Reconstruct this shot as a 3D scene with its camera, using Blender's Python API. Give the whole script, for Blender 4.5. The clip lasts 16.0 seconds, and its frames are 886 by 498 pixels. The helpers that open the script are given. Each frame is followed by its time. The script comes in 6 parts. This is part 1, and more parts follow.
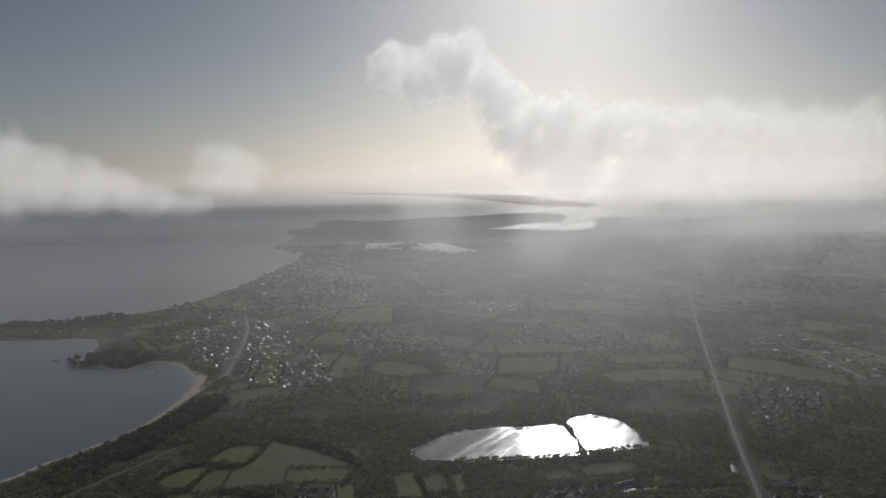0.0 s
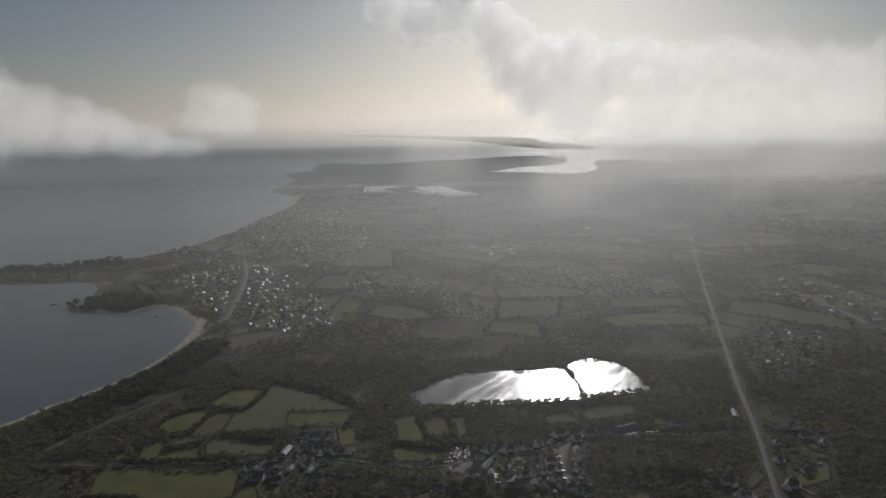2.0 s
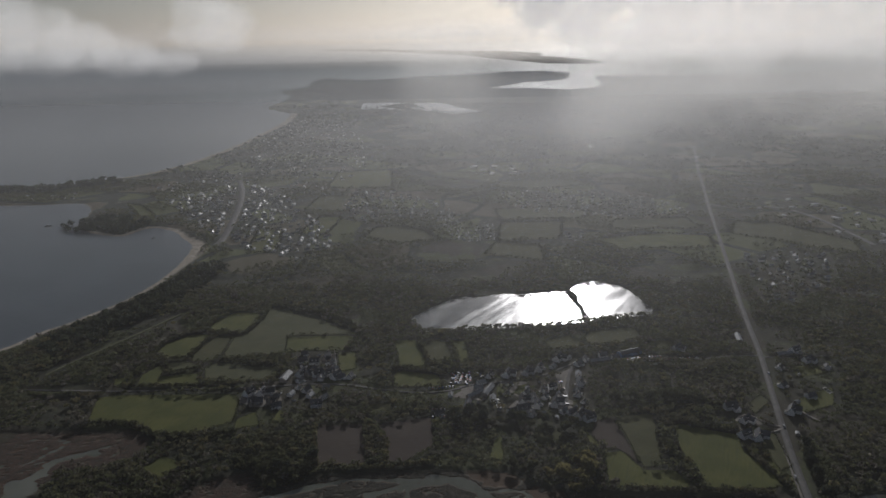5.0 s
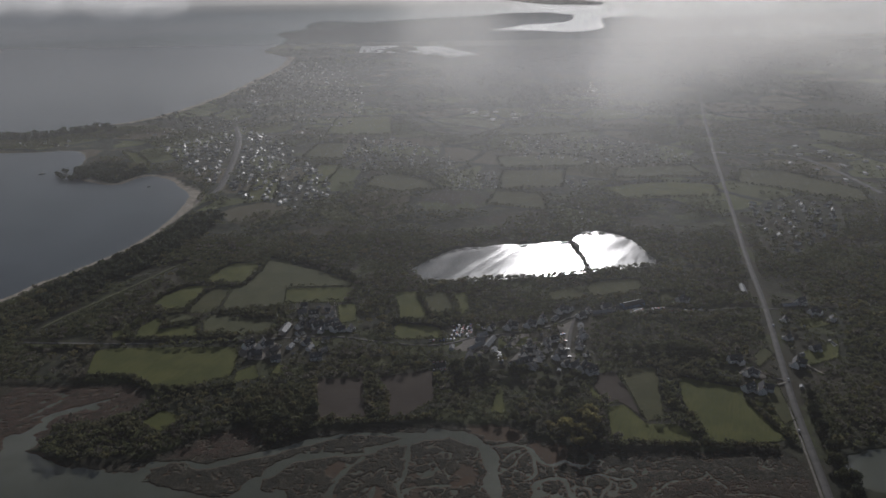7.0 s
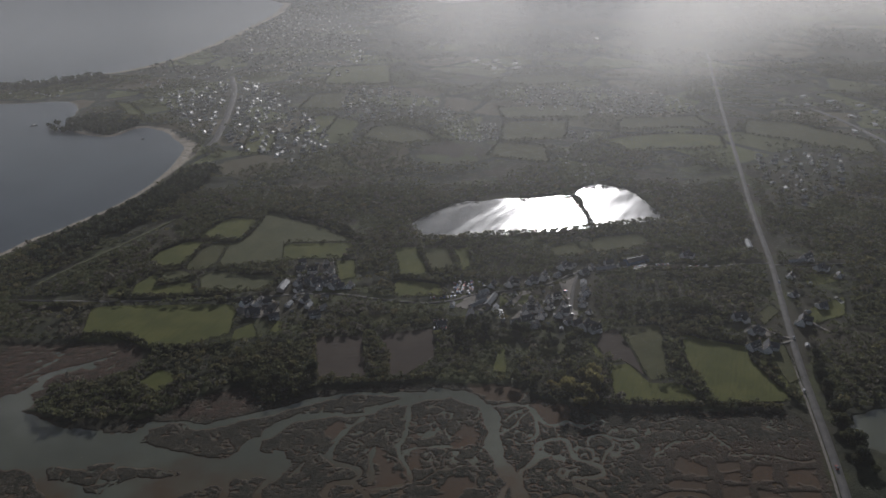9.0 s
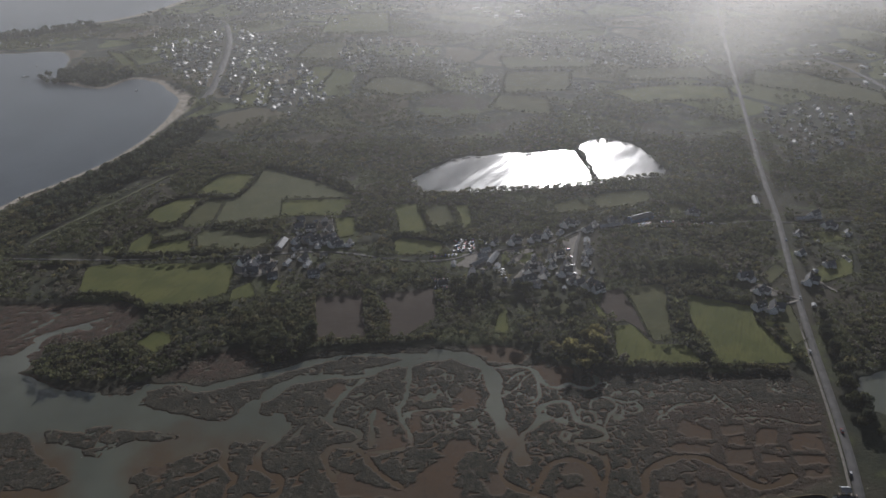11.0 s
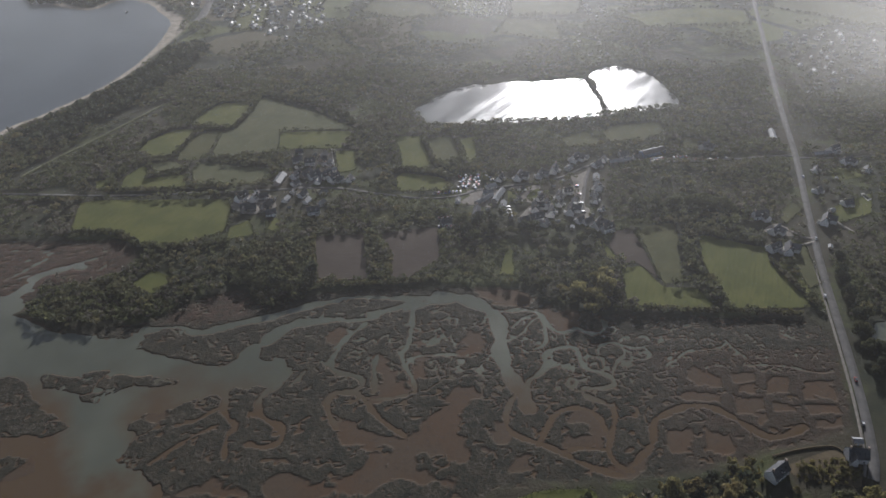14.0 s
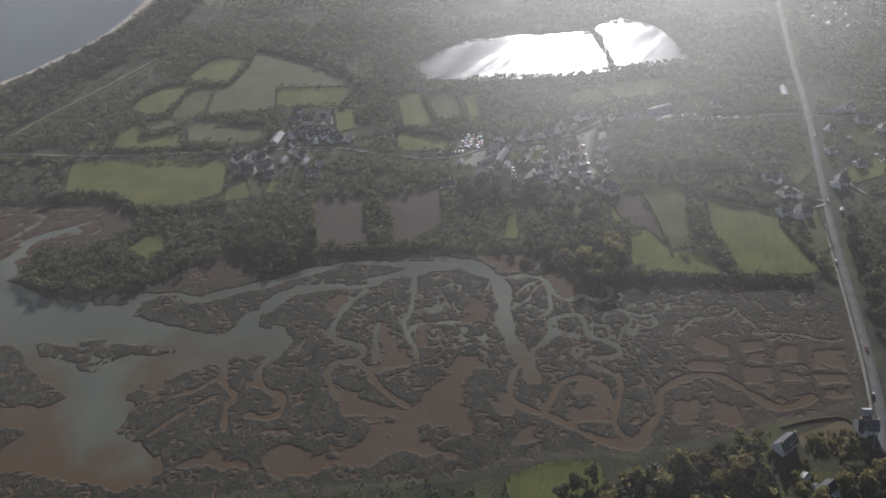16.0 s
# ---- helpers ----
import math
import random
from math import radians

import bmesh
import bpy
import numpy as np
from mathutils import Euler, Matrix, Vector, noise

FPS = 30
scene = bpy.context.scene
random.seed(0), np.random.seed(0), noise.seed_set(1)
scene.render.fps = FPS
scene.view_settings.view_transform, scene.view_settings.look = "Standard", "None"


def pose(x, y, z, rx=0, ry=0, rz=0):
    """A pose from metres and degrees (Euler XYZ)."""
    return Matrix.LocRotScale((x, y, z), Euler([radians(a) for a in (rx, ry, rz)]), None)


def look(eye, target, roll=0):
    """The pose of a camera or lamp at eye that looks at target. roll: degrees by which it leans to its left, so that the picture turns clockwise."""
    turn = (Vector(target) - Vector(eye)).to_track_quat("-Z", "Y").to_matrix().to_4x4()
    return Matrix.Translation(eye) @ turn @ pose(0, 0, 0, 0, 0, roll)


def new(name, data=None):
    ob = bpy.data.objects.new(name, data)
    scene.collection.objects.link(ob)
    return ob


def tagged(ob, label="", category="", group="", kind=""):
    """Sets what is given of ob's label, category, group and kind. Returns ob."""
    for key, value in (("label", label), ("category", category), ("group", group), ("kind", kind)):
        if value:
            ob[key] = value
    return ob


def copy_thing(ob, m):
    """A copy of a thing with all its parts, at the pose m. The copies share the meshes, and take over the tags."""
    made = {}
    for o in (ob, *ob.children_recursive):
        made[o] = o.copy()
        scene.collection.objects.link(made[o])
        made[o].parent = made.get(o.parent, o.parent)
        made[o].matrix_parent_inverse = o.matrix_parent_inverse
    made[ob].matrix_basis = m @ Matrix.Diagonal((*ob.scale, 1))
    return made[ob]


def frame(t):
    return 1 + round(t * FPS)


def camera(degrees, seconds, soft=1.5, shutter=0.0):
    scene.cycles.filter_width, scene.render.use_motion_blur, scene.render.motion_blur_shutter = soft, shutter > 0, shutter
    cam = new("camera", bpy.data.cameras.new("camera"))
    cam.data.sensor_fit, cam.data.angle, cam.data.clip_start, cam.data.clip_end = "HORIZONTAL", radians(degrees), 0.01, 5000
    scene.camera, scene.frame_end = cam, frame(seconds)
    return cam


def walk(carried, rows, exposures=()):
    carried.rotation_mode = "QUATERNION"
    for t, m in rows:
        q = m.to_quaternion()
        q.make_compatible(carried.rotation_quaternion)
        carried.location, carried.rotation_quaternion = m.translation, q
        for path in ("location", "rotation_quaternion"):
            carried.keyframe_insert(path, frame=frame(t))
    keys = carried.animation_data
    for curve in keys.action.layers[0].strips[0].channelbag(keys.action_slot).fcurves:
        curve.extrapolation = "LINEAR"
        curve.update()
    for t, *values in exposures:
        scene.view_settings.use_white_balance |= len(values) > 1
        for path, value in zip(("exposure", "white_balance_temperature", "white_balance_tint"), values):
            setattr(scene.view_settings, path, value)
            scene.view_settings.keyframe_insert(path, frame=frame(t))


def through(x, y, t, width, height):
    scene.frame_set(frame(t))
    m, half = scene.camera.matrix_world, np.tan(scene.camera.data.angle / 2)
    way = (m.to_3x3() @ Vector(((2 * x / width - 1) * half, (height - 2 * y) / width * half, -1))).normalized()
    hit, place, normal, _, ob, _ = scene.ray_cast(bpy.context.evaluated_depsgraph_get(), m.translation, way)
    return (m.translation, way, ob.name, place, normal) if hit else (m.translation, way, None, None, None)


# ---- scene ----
HIGH = 330.0          # the camera's height over the land
BEND, REACH = 3000.0, 1850.0   # beyond BEND the sheet of land and sea draws in towards the horizon

KELVIN = 6200.0       # the white balance

cam = camera(62.74, 16.0, soft=1.6)
PATH = [
    (0.0, 0.00, 0.00, 330.00, 0.000, -5.392, -0.921),
    (0.5, -0.71, 4.03, 329.38, 0.010, -6.478, -0.925),
    (1.0, -1.33, 8.18, 328.77, -0.007, -7.587, -0.931),
    (1.5, -1.74, 12.47, 328.57, -0.006, -8.736, -0.922),
    (2.0, -2.10, 16.16, 328.42, 0.005, -9.849, -0.929),
    (2.5, -2.53, 20.24, 328.37, 0.009, -10.995, -0.915),
    (3.0, -2.71, 24.66, 328.60, 0.016, -12.132, -0.904),
    (3.5, -2.73, 28.82, 328.64, 0.025, -13.221, -0.948),
    (4.0, -2.92, 32.80, 328.94, 0.037, -14.295, -0.982),
    (6.5, -3.87, 53.43, 328.80, 0.158, -19.476, -1.078),
    (7.0, -4.08, 57.25, 329.04, 0.175, -20.593, -1.087),
    (7.5, -4.12, 61.00, 329.33, 0.183, -21.542, -1.100),
    (8.0, -4.29, 65.21, 329.28, 0.197, -22.593, -1.129),
    (8.5, -4.32, 68.99, 329.21, 0.223, -23.514, -1.140),
    (9.0, -4.72, 73.40, 328.84, 0.243, -24.538, -1.166),
    (11.5, -5.35, 92.21, 329.19, 0.402, -29.438, -1.257),
    (12.0, -5.67, 96.72, 328.77, 0.463, -30.493, -1.236),
    (12.5, -5.58, 100.68, 329.24, 0.527, -31.475, -1.257),
    (13.0, -6.01, 104.57, 329.16, 0.600, -32.503, -1.257),
    (13.5, -6.17, 108.14, 329.56, 0.677, -33.428, -1.273),
    (14.0, -6.49, 112.12, 329.26, 0.736, -34.427, -1.262),
    (14.5, -6.88, 115.95, 329.58, 0.798, -35.356, -1.274),
    (15.0, -7.35, 119.84, 329.34, 0.808, -36.340, -1.311),
    (15.5, -7.75, 123.93, 329.74, 0.815, -37.264, -1.337),
    (16.0, -8.26, 127.81, 329.21, 0.848, -38.220, -1.358),
]


def heading(yaw, pitch):
    a, b = radians(yaw), radians(pitch)
    return Vector((-math.sin(a) * math.cos(b), math.cos(a) * math.cos(b), math.sin(b)))


walk(cam, [(t, look((x, y, z), Vector((x, y, z)) + heading(yaw, pitch), roll)) for t, x, y, z, yaw, pitch, roll in PATH],
     exposures=[(0.0, -0.68, KELVIN + 120, 11), (3.5, -0.86, KELVIN + 80, 11), (6.5, -0.68, KELVIN, 13), (9.0, -0.4, KELVIN, 13), (12.0, 0.2, KELVIN - 30, 13), (14.0, 0.38, KELVIN - 70, 13), (16.0, 0.5, KELVIN - 100, 13)])

# ---- world and sun ----
SUN_UP, SUN_RIGHT = 20.0, 9.6
world = bpy.data.worlds.new("sky")
scene.world = world
world.use_nodes = True
wn = world.node_tree
sky = wn.nodes.new("ShaderNodeTexSky")
sky.sky_type, sky.sun_disc = "NISHITA", False
sky.sun_elevation, sky.sun_rotation = radians(SUN_UP), radians(SUN_RIGHT)
sky.dust_density, sky.air_density, sky.ozone_density, sky.altitude = 1.4, 1.0, 2.0, 300
back = next(n for n in wn.nodes if n.type == "BACKGROUND")
back.inputs["Strength"].default_value = 0.043
veil = wn.nodes.new("ShaderNodeHueSaturation")
veil.inputs["Saturation"].default_value = 0.66
wn.links.new(sky.outputs[0], veil.inputs["Color"])
cool = wn.nodes.new("ShaderNodeMix")
cool.data_type, cool.blend_type = "RGBA", "MULTIPLY"
cool.inputs[0].default_value, cool.inputs[7].default_value = 1.0, (0.945, 0.988, 1.05, 1.0)
wn.links.new(veil.outputs[0], cool.inputs[6])
wn.links.new(cool.outputs[2], back.inputs["Color"])
sun_data = bpy.data.lights.new("sun", "SUN")
sun_data.energy, sun_data.angle, sun_data.color = 4.5, radians(0.6), (1.0, 0.97, 0.93)
sun = new("sun", sun_data)
sun.matrix_world = look((0, 0, 900), Vector((0, 0, 900)) - heading(-SUN_RIGHT, SUN_UP))
scene.cycles.transparent_max_bounces = 48


# ---- materials ----
def material(name):
    m = bpy.data.materials.new(name)
    m.use_nodes = True
    n = m.node_tree.nodes
    n.clear()
    out = n.new("ShaderNodeOutputMaterial")
    return m, m.node_tree, out


class Nodes:
    """A short hand for wiring shader nodes."""

    def __init__(self, name):
        self.m, self.tree, self.out = material(name)
        self.pos = self.add("ShaderNodeNewGeometry").outputs["Position"]

    def add(self, kind, **sets):
        n = self.tree.nodes.new(kind)
        for key, value in sets.items():
            s = n.inputs[key.replace("_", " ")]
            if isinstance(value, bpy.types.NodeSocket):
                self.tree.links.new(value, s)
            else:
                s.default_value = value
        return n

    def math(self, op, a, b=0.5, c=0.5, clamp=False):
        n = self.tree.nodes.new("ShaderNodeMath")
        n.operation, n.use_clamp = op, clamp
        for s, v in zip(n.inputs, (a, b, c)):
            if isinstance(v, bpy.types.NodeSocket):
                self.tree.links.new(v, s)
            else:
                s.default_value = v
        return n.outputs[0]

    def noise(self, scale, detail=4.0, rough=0.6, stretch=None, where=None):
        where = where or self.pos
        if stretch:
            where = self.add("ShaderNodeMapping", Vector=where, Scale=stretch).outputs[0]
        return self.add("ShaderNodeTexNoise", Vector=where, Scale=scale, Detail=detail, Roughness=rough).outputs[0]

    def step(self, value, low, high):
        n = self.add("ShaderNodeMapRange", Value=value, From_Min=low, From_Max=high)
        n.interpolation_type = "SMOOTHSTEP"
        return n.outputs[0]

    def mix(self, how_much, a, b):
        n = self.tree.nodes.new("ShaderNodeMix")
        n.data_type = "RGBA"
        for s, v in ((n.inputs[0], how_much), (n.inputs[6], a), (n.inputs[7], b)):
            if isinstance(v, bpy.types.NodeSocket):
                self.tree.links.new(v, s)
            else:
                s.default_value = (*v, 1) if isinstance(v, tuple) and len(v) == 3 else v
        return n.outputs[2]

    def attr(self, name, out="Fac"):
        n = self.tree.nodes.new("ShaderNodeAttribute")
        n.attribute_name = name
        return n.outputs[out]

    def bump(self, height, strength, distance):
        return self.add("ShaderNodeBump", Height=height, Strength=strength, Distance=distance).outputs[0]

    def finish(self, colour, rough=0.9, normal=None, metal=0.0, spec=0.3, **more):
        p = self.add("ShaderNodeBsdfPrincipled", Roughness=rough, Metallic=metal, Specular_IOR_Level=spec, **more)
        if isinstance(colour, tuple):
            p.inputs["Base Color"].default_value = (*colour, 1)
        else:
            self.tree.links.new(colour, p.inputs["Base Color"])
        if normal:
            self.tree.links.new(normal, p.inputs["Normal"])
        self.tree.links.new(p.outputs[0], self.out.inputs["Surface"])
        return self.m

    def end(self, shader):
        self.tree.links.new(shader, self.out.inputs["Surface"])
        return self.m


def make_ground():
    n = Nodes("ground")
    sep = n.add("ShaderNodeSeparateColor", Color=n.attr("zone", "Color"))
    sand, marsh, mud = sep.outputs[0], sep.outputs[1], sep.outputs[2]
    big, mid, fine = n.noise(0.008, 4), n.noise(0.05, 5, 0.65), n.noise(0.6, 3, 0.7)
    scrub = n.mix(n.step(mid, 0.35, 0.65), (0.018, 0.021, 0.011), (0.034, 0.036, 0.018))
    scrub = n.mix(n.step(big, 0.42, 0.62), scrub, (0.042, 0.036, 0.022))
    scrub = n.mix(n.step(n.noise(0.014, 5, 0.6), 0.52, 0.60), scrub, (0.052, 0.058, 0.021))
    bent = n.tree.nodes.new("ShaderNodeVectorMath")
    bent.operation = "MULTIPLY_ADD"
    n.tree.links.new(n.add("ShaderNodeTexNoise", Vector=n.pos, Scale=0.006, Detail=3.0).outputs[1], bent.inputs[0])
    bent.inputs[1].default_value = (70, 70, 0)
    n.tree.links.new(n.pos, bent.inputs[2])
    plots = n.tree.nodes.new("ShaderNodeTexVoronoi")
    plots.inputs["Scale"].default_value = 0.0085
    n.tree.links.new(bent.outputs[0], plots.inputs["Vector"])
    edges = n.tree.nodes.new("ShaderNodeTexVoronoi")
    edges.feature = "DISTANCE_TO_EDGE"
    edges.inputs["Scale"].default_value = 0.0085
    n.tree.links.new(bent.outputs[0], edges.inputs["Vector"])
    kind = n.add("ShaderNodeSeparateColor", Color=plots.outputs["Color"])
    crop = n.mix(n.step(kind.outputs[1], 0.3, 0.7), (0.078, 0.088, 0.028), (0.088, 0.074, 0.046))
    far_off = n.step(n.add("ShaderNodeSeparateXYZ", Vector=n.pos).outputs[1], 950, 1100)
    sown = n.math("MULTIPLY", n.math("GREATER_THAN", kind.outputs[0], 0.45), far_off)
    scrub = n.mix(sown, scrub, crop)
    hedge = n.math("MULTIPLY", n.step(n.math("ADD", edges.outputs["Distance"], n.math("MULTIPLY_ADD", mid, 0.12, -0.06)), 0.075, 0.04), far_off)
    scrub = n.mix(hedge, scrub, (0.022, 0.027, 0.014))
    salt = n.mix(n.step(n.noise(0.09, 5, 0.7), 0.38, 0.62), (0.0195, 0.0170, 0.0112), (0.035, 0.0305, 0.0190))
    salt = n.mix(n.math("MULTIPLY", n.step(n.noise(0.9, 5, 0.8), 0.54, 0.62), 0.7), salt, (0.0095, 0.0095, 0.007))
    salt = n.mix(n.step(fine, 0.45, 0.75), salt, (0.041, 0.036, 0.023))
    salt = n.mix(n.math("MULTIPLY", n.step(n.noise(0.33, 4, 0.7), 0.50, 0.60), 0.6), salt, (0.012, 0.013, 0.009))
    bend = n.noise(0.10, 5, 0.62)
    thread = n.step(n.math("ABSOLUTE", n.math("SUBTRACT", bend, 0.5)), 0.014, 0.005)
    thread = n.math("MULTIPLY", thread, n.step(n.noise(0.045, 3), 0.46, 0.56))
    salt = n.mix(n.math("MULTIPLY", thread, 0.8), salt, (0.082, 0.068, 0.052))
    red = n.math("MULTIPLY", n.attr("rust"), n.step(n.noise(0.16, 5, 0.75), 0.30, 0.62))
    salt = n.mix(red, salt, (0.052, 0.031, 0.021))
    wet = n.mix(n.step(n.noise(0.035, 4), 0.36, 0.62), (0.062, 0.035, 0.017), (0.058, 0.039, 0.023))
    wet = n.mix(n.step(n.noise(0.4, 4, 0.7), 0.5, 0.75), wet, (0.040, 0.027, 0.017))
    beach = n.mix(n.step(n.noise(0.12, 4), 0.35, 0.65), (0.40, 0.355, 0.29), (0.27, 0.235, 0.185))
    c = n.mix(marsh, scrub, salt)
    c = n.mix(mud, c, wet)
    c = n.mix(sand, c, beach)
    rough = n.math("MULTIPLY_ADD", mud, -0.06, 0.97)
    lumps = n.math("MULTIPLY", n.math("ADD", fine, mid), n.math("MULTIPLY_ADD", mud, -0.85, 1.0))
    return n.finish(c, rough, n.bump(lumps, 0.7, 0.9), spec=0.2)


def make_field(name, a, b, ridge=0.0, turn=0.0):
    n = Nodes(name)
    c = n.mix(n.step(n.noise(0.03, 4), 0.35, 0.65), a, b)
    worn = n.step(n.noise(0.12, 6, 0.7), 0.52, 0.75)
    c = n.mix(n.math("MULTIPLY", worn, 0.35), c, tuple(0.7 * v for v in a))
    spun = n.add("ShaderNodeMapping", Vector=n.pos, Rotation=(0, 0, turn)).outputs[0]
    rows = n.add("ShaderNodeTexWave", Vector=spun, Scale=0.10, Distortion=1.5, Detail=2.0, Detail_Scale=0.4).outputs[1]
    c = n.mix(n.math("MULTIPLY", rows, ridge), c, tuple(0.6 * v for v in b))
    streak = n.noise(0.5, 4, 0.7, (1.0, 0.12, 1.0), spun)
    c = n.mix(n.math("MULTIPLY", n.step(streak, 0.5, 0.62), 0.4), c, tuple(0.62 * v for v in a))
    return n.finish(c, 0.95, n.bump(n.noise(0.9, 4, 0.7), 0.4, 0.5), spec=0.15)


def make_water(name, tint, low, high, wave, calm=0.02, spec=0.5, silt=None, lane=(1.0, 0.45, 1.0), slant=0.0):
    """Rough water: ripples over broad lanes of calm."""
    n = Nodes(name)
    lanes = n.noise(calm, 4, 0.6, lane, n.add("ShaderNodeMapping", Vector=n.pos, Rotation=(0, 0, slant)).outputs[0])
    rough = n.add("ShaderNodeMapRange", Value=n.step(lanes, 0.40, 0.62), To_Min=low, To_Max=high).outputs[0]
    ripple = n.noise(0.35, 3, 0.6, (1.0, 2.2, 1.0))
    up = n.add("ShaderNodeBump", Height=ripple, Strength=wave, Distance=0.3, Normal=(0, 0, 1)).outputs[0]
    c = n.mix(n.step(n.noise(0.01, 3), 0.4, 0.6), tint, tuple(1.25 * v for v in tint))
    if silt:
        stir = n.math("MULTIPLY_ADD", n.noise(0.02, 4), 90, n.add("ShaderNodeSeparateXYZ", Vector=n.pos).outputs[1])
        place = n.add("ShaderNodeSeparateXYZ", Vector=n.pos)
        off = n.math("SUBTRACT", place.outputs[0], n.math("MULTIPLY_ADD", place.outputs[1], -0.548, 5.2))
        shoal = n.step(n.math("ADD", n.math("ABSOLUTE", off), n.math("MULTIPLY_ADD", n.noise(0.035, 4), 30, -15)), 6, 30)
        shoal = n.math("MAXIMUM", shoal, n.step(stir, 425, 395))
        c = n.mix(n.math("MULTIPLY", n.step(stir, 515, 455), shoal), c, silt)
    return n.finish(c, rough, up, spec=spec)


def make_plain(name, a, b, rough=0.85, scale=0.4, grain=0.3, spec=0.3, metal=0.0, by_object=0.0):
    n = Nodes(name)
    c = n.mix(n.step(n.noise(scale, 5, 0.65), 0.35, 0.65), a, b)
    if by_object:
        r = n.add("ShaderNodeObjectInfo").outputs["Random"]
        c = n.add("ShaderNodeHueSaturation", Color=c, Value=n.math("MULTIPLY_ADD", r, by_object, 1 - by_object / 2)).outputs[0]
    return n.finish(c, rough, n.bump(n.noise(scale * 6, 3), grain, 0.1), metal, spec)


def make_leaves(name, dark, light, ripe):
    n = Nodes(name)
    island = n.add("ShaderNodeNewGeometry").outputs["Random Per Island"]
    each = n.add("ShaderNodeObjectInfo").outputs["Random"]
    c = n.mix(island, dark, light)
    c = n.mix(n.step(n.noise(0.03, 3), 0.5, 0.66), c, ripe)
    c = n.add("ShaderNodeHueSaturation", Color=c, Value=n.math("MULTIPLY_ADD", each, 0.5, 0.75)).outputs[0]
    n.finish(c, 0.8, n.bump(n.noise(1.5, 3), 0.5, 0.4), spec=0.2)
    front = n.out.inputs["Surface"].links[0].from_socket
    both = n.add("ShaderNodeMixShader", Fac=0.52)
    n.tree.links.new(front, both.inputs[1])
    n.tree.links.new(n.add("ShaderNodeBsdfTranslucent", Color=c).outputs[0], both.inputs[2])
    return n.end(both.outputs[0])


def make_mist(name, white, grain, low, high, through=0.75, lean=None):
    """Droplets hanging in the air: light passes, scatters and comes out on both sides."""
    n = Nodes(name)
    thick = n.attr("thick")
    rag = n.noise(grain, 6, 0.58)
    rag = n.math("MULTIPLY_ADD", rag, high - low, low)
    alpha = n.math("MULTIPLY", thick, rag, clamp=True)
    out = n.add("ShaderNodeBsdfDiffuse", Color=(*white, 1)).outputs[0]
    far = n.add("ShaderNodeBsdfTranslucent", Color=(*white, 1)).outputs[0]
    if lean:
        for s in (out, far):
            side = n.add("ShaderNodeCombineXYZ", X=lean[0], Y=lean[1], Z=lean[2]).outputs[0]
            n.tree.links.new(side, s.node.inputs["Normal"])
    lit = n.add("ShaderNodeMixShader", Fac=through).outputs[0]
    s = lit.node
    n.tree.links.new(out, s.inputs[1])
    n.tree.links.new(far, s.inputs[2])
    clear = n.add("ShaderNodeBsdfTransparent").outputs[0]
    both = n.add("ShaderNodeMixShader", Fac=alpha)
    n.tree.links.new(clear, both.inputs[1])
    n.tree.links.new(lit, both.inputs[2])
    return n.end(both.outputs[0])


GROUND = make_ground()
GRASS = make_field("meadow", (0.068, 0.077, 0.018), (0.100, 0.104, 0.026), 0.2, 0.4)
GRASS_PALE = make_field("pasture", (0.056, 0.060, 0.021), (0.078, 0.076, 0.030), 0.2, 1.2)
STUBBLE = make_field("stubble", (0.074, 0.079, 0.036), (0.096, 0.097, 0.046), 0.35, 0.9)
PLOUGHED = make_field("ploughed_soil", (0.052, 0.039, 0.031), (0.066, 0.051, 0.040), 0.3, 1.5)
SEA = make_water("sea_water", (0.052, 0.060, 0.063), 0.31, 0.31, 0.0, 0.004, spec=0.7)
TIDE = make_water("tidal_water", (0.076, 0.080, 0.060), 0.07, 0.13, 0.05, 0.03, spec=0.4, silt=(0.079, 0.053, 0.029))
POND = make_water("pond_water", (0.035, 0.040, 0.038), 0.145, 0.25, 0.25, 0.05, lane=(1.0, 0.16, 1.0), slant=0.55)
ASPHALT = make_plain("asphalt", (0.060, 0.057, 0.054), (0.088, 0.083, 0.078), 0.85, 0.15)
# Sky reflection put into a pale base colour, for the far ponds.
SKY_PALE_POND = make_water("sky_pale_pond_water", (0.42, 0.43, 0.43), 0.28, 0.4, 0.0, 0.01)
BARE = make_plain("bare_garden_soil", (0.072, 0.054, 0.030), (0.100, 0.076, 0.042), 0.95, 0.25)
LANE = make_plain("old_asphalt", (0.062, 0.058, 0.054), (0.088, 0.082, 0.076), 0.9, 0.15)
WORN = make_plain("worn_turf", (0.030, 0.030, 0.018), (0.052, 0.046, 0.032), 0.95, 0.2)
PATHWAY = make_plain("pale_gravel", (0.15, 0.135, 0.115), (0.20, 0.18, 0.155), 0.95, 0.3)
CLOUD = make_mist("cloud", (0.93, 0.93, 0.925), 0.02, 0.45, 1.5, 0.9)
# The shading normal leans sunward, which brightens the haze sheets.
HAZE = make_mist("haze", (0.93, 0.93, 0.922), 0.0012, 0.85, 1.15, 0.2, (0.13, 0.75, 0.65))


# ---- building helpers ----
def bowl(x, y, z=0.0):
    """From the plan to the world: flat near by, drawn in towards the horizon beyond BEND."""
    d = np.maximum(np.hypot(x, y), 1.0)
    r = np.where(d > BEND, BEND + REACH * (1 - np.exp(-np.maximum(d - BEND, 0) / REACH)), d)
    s = r / d
    return x * s, y * s, HIGH * (1 - s) + z * s


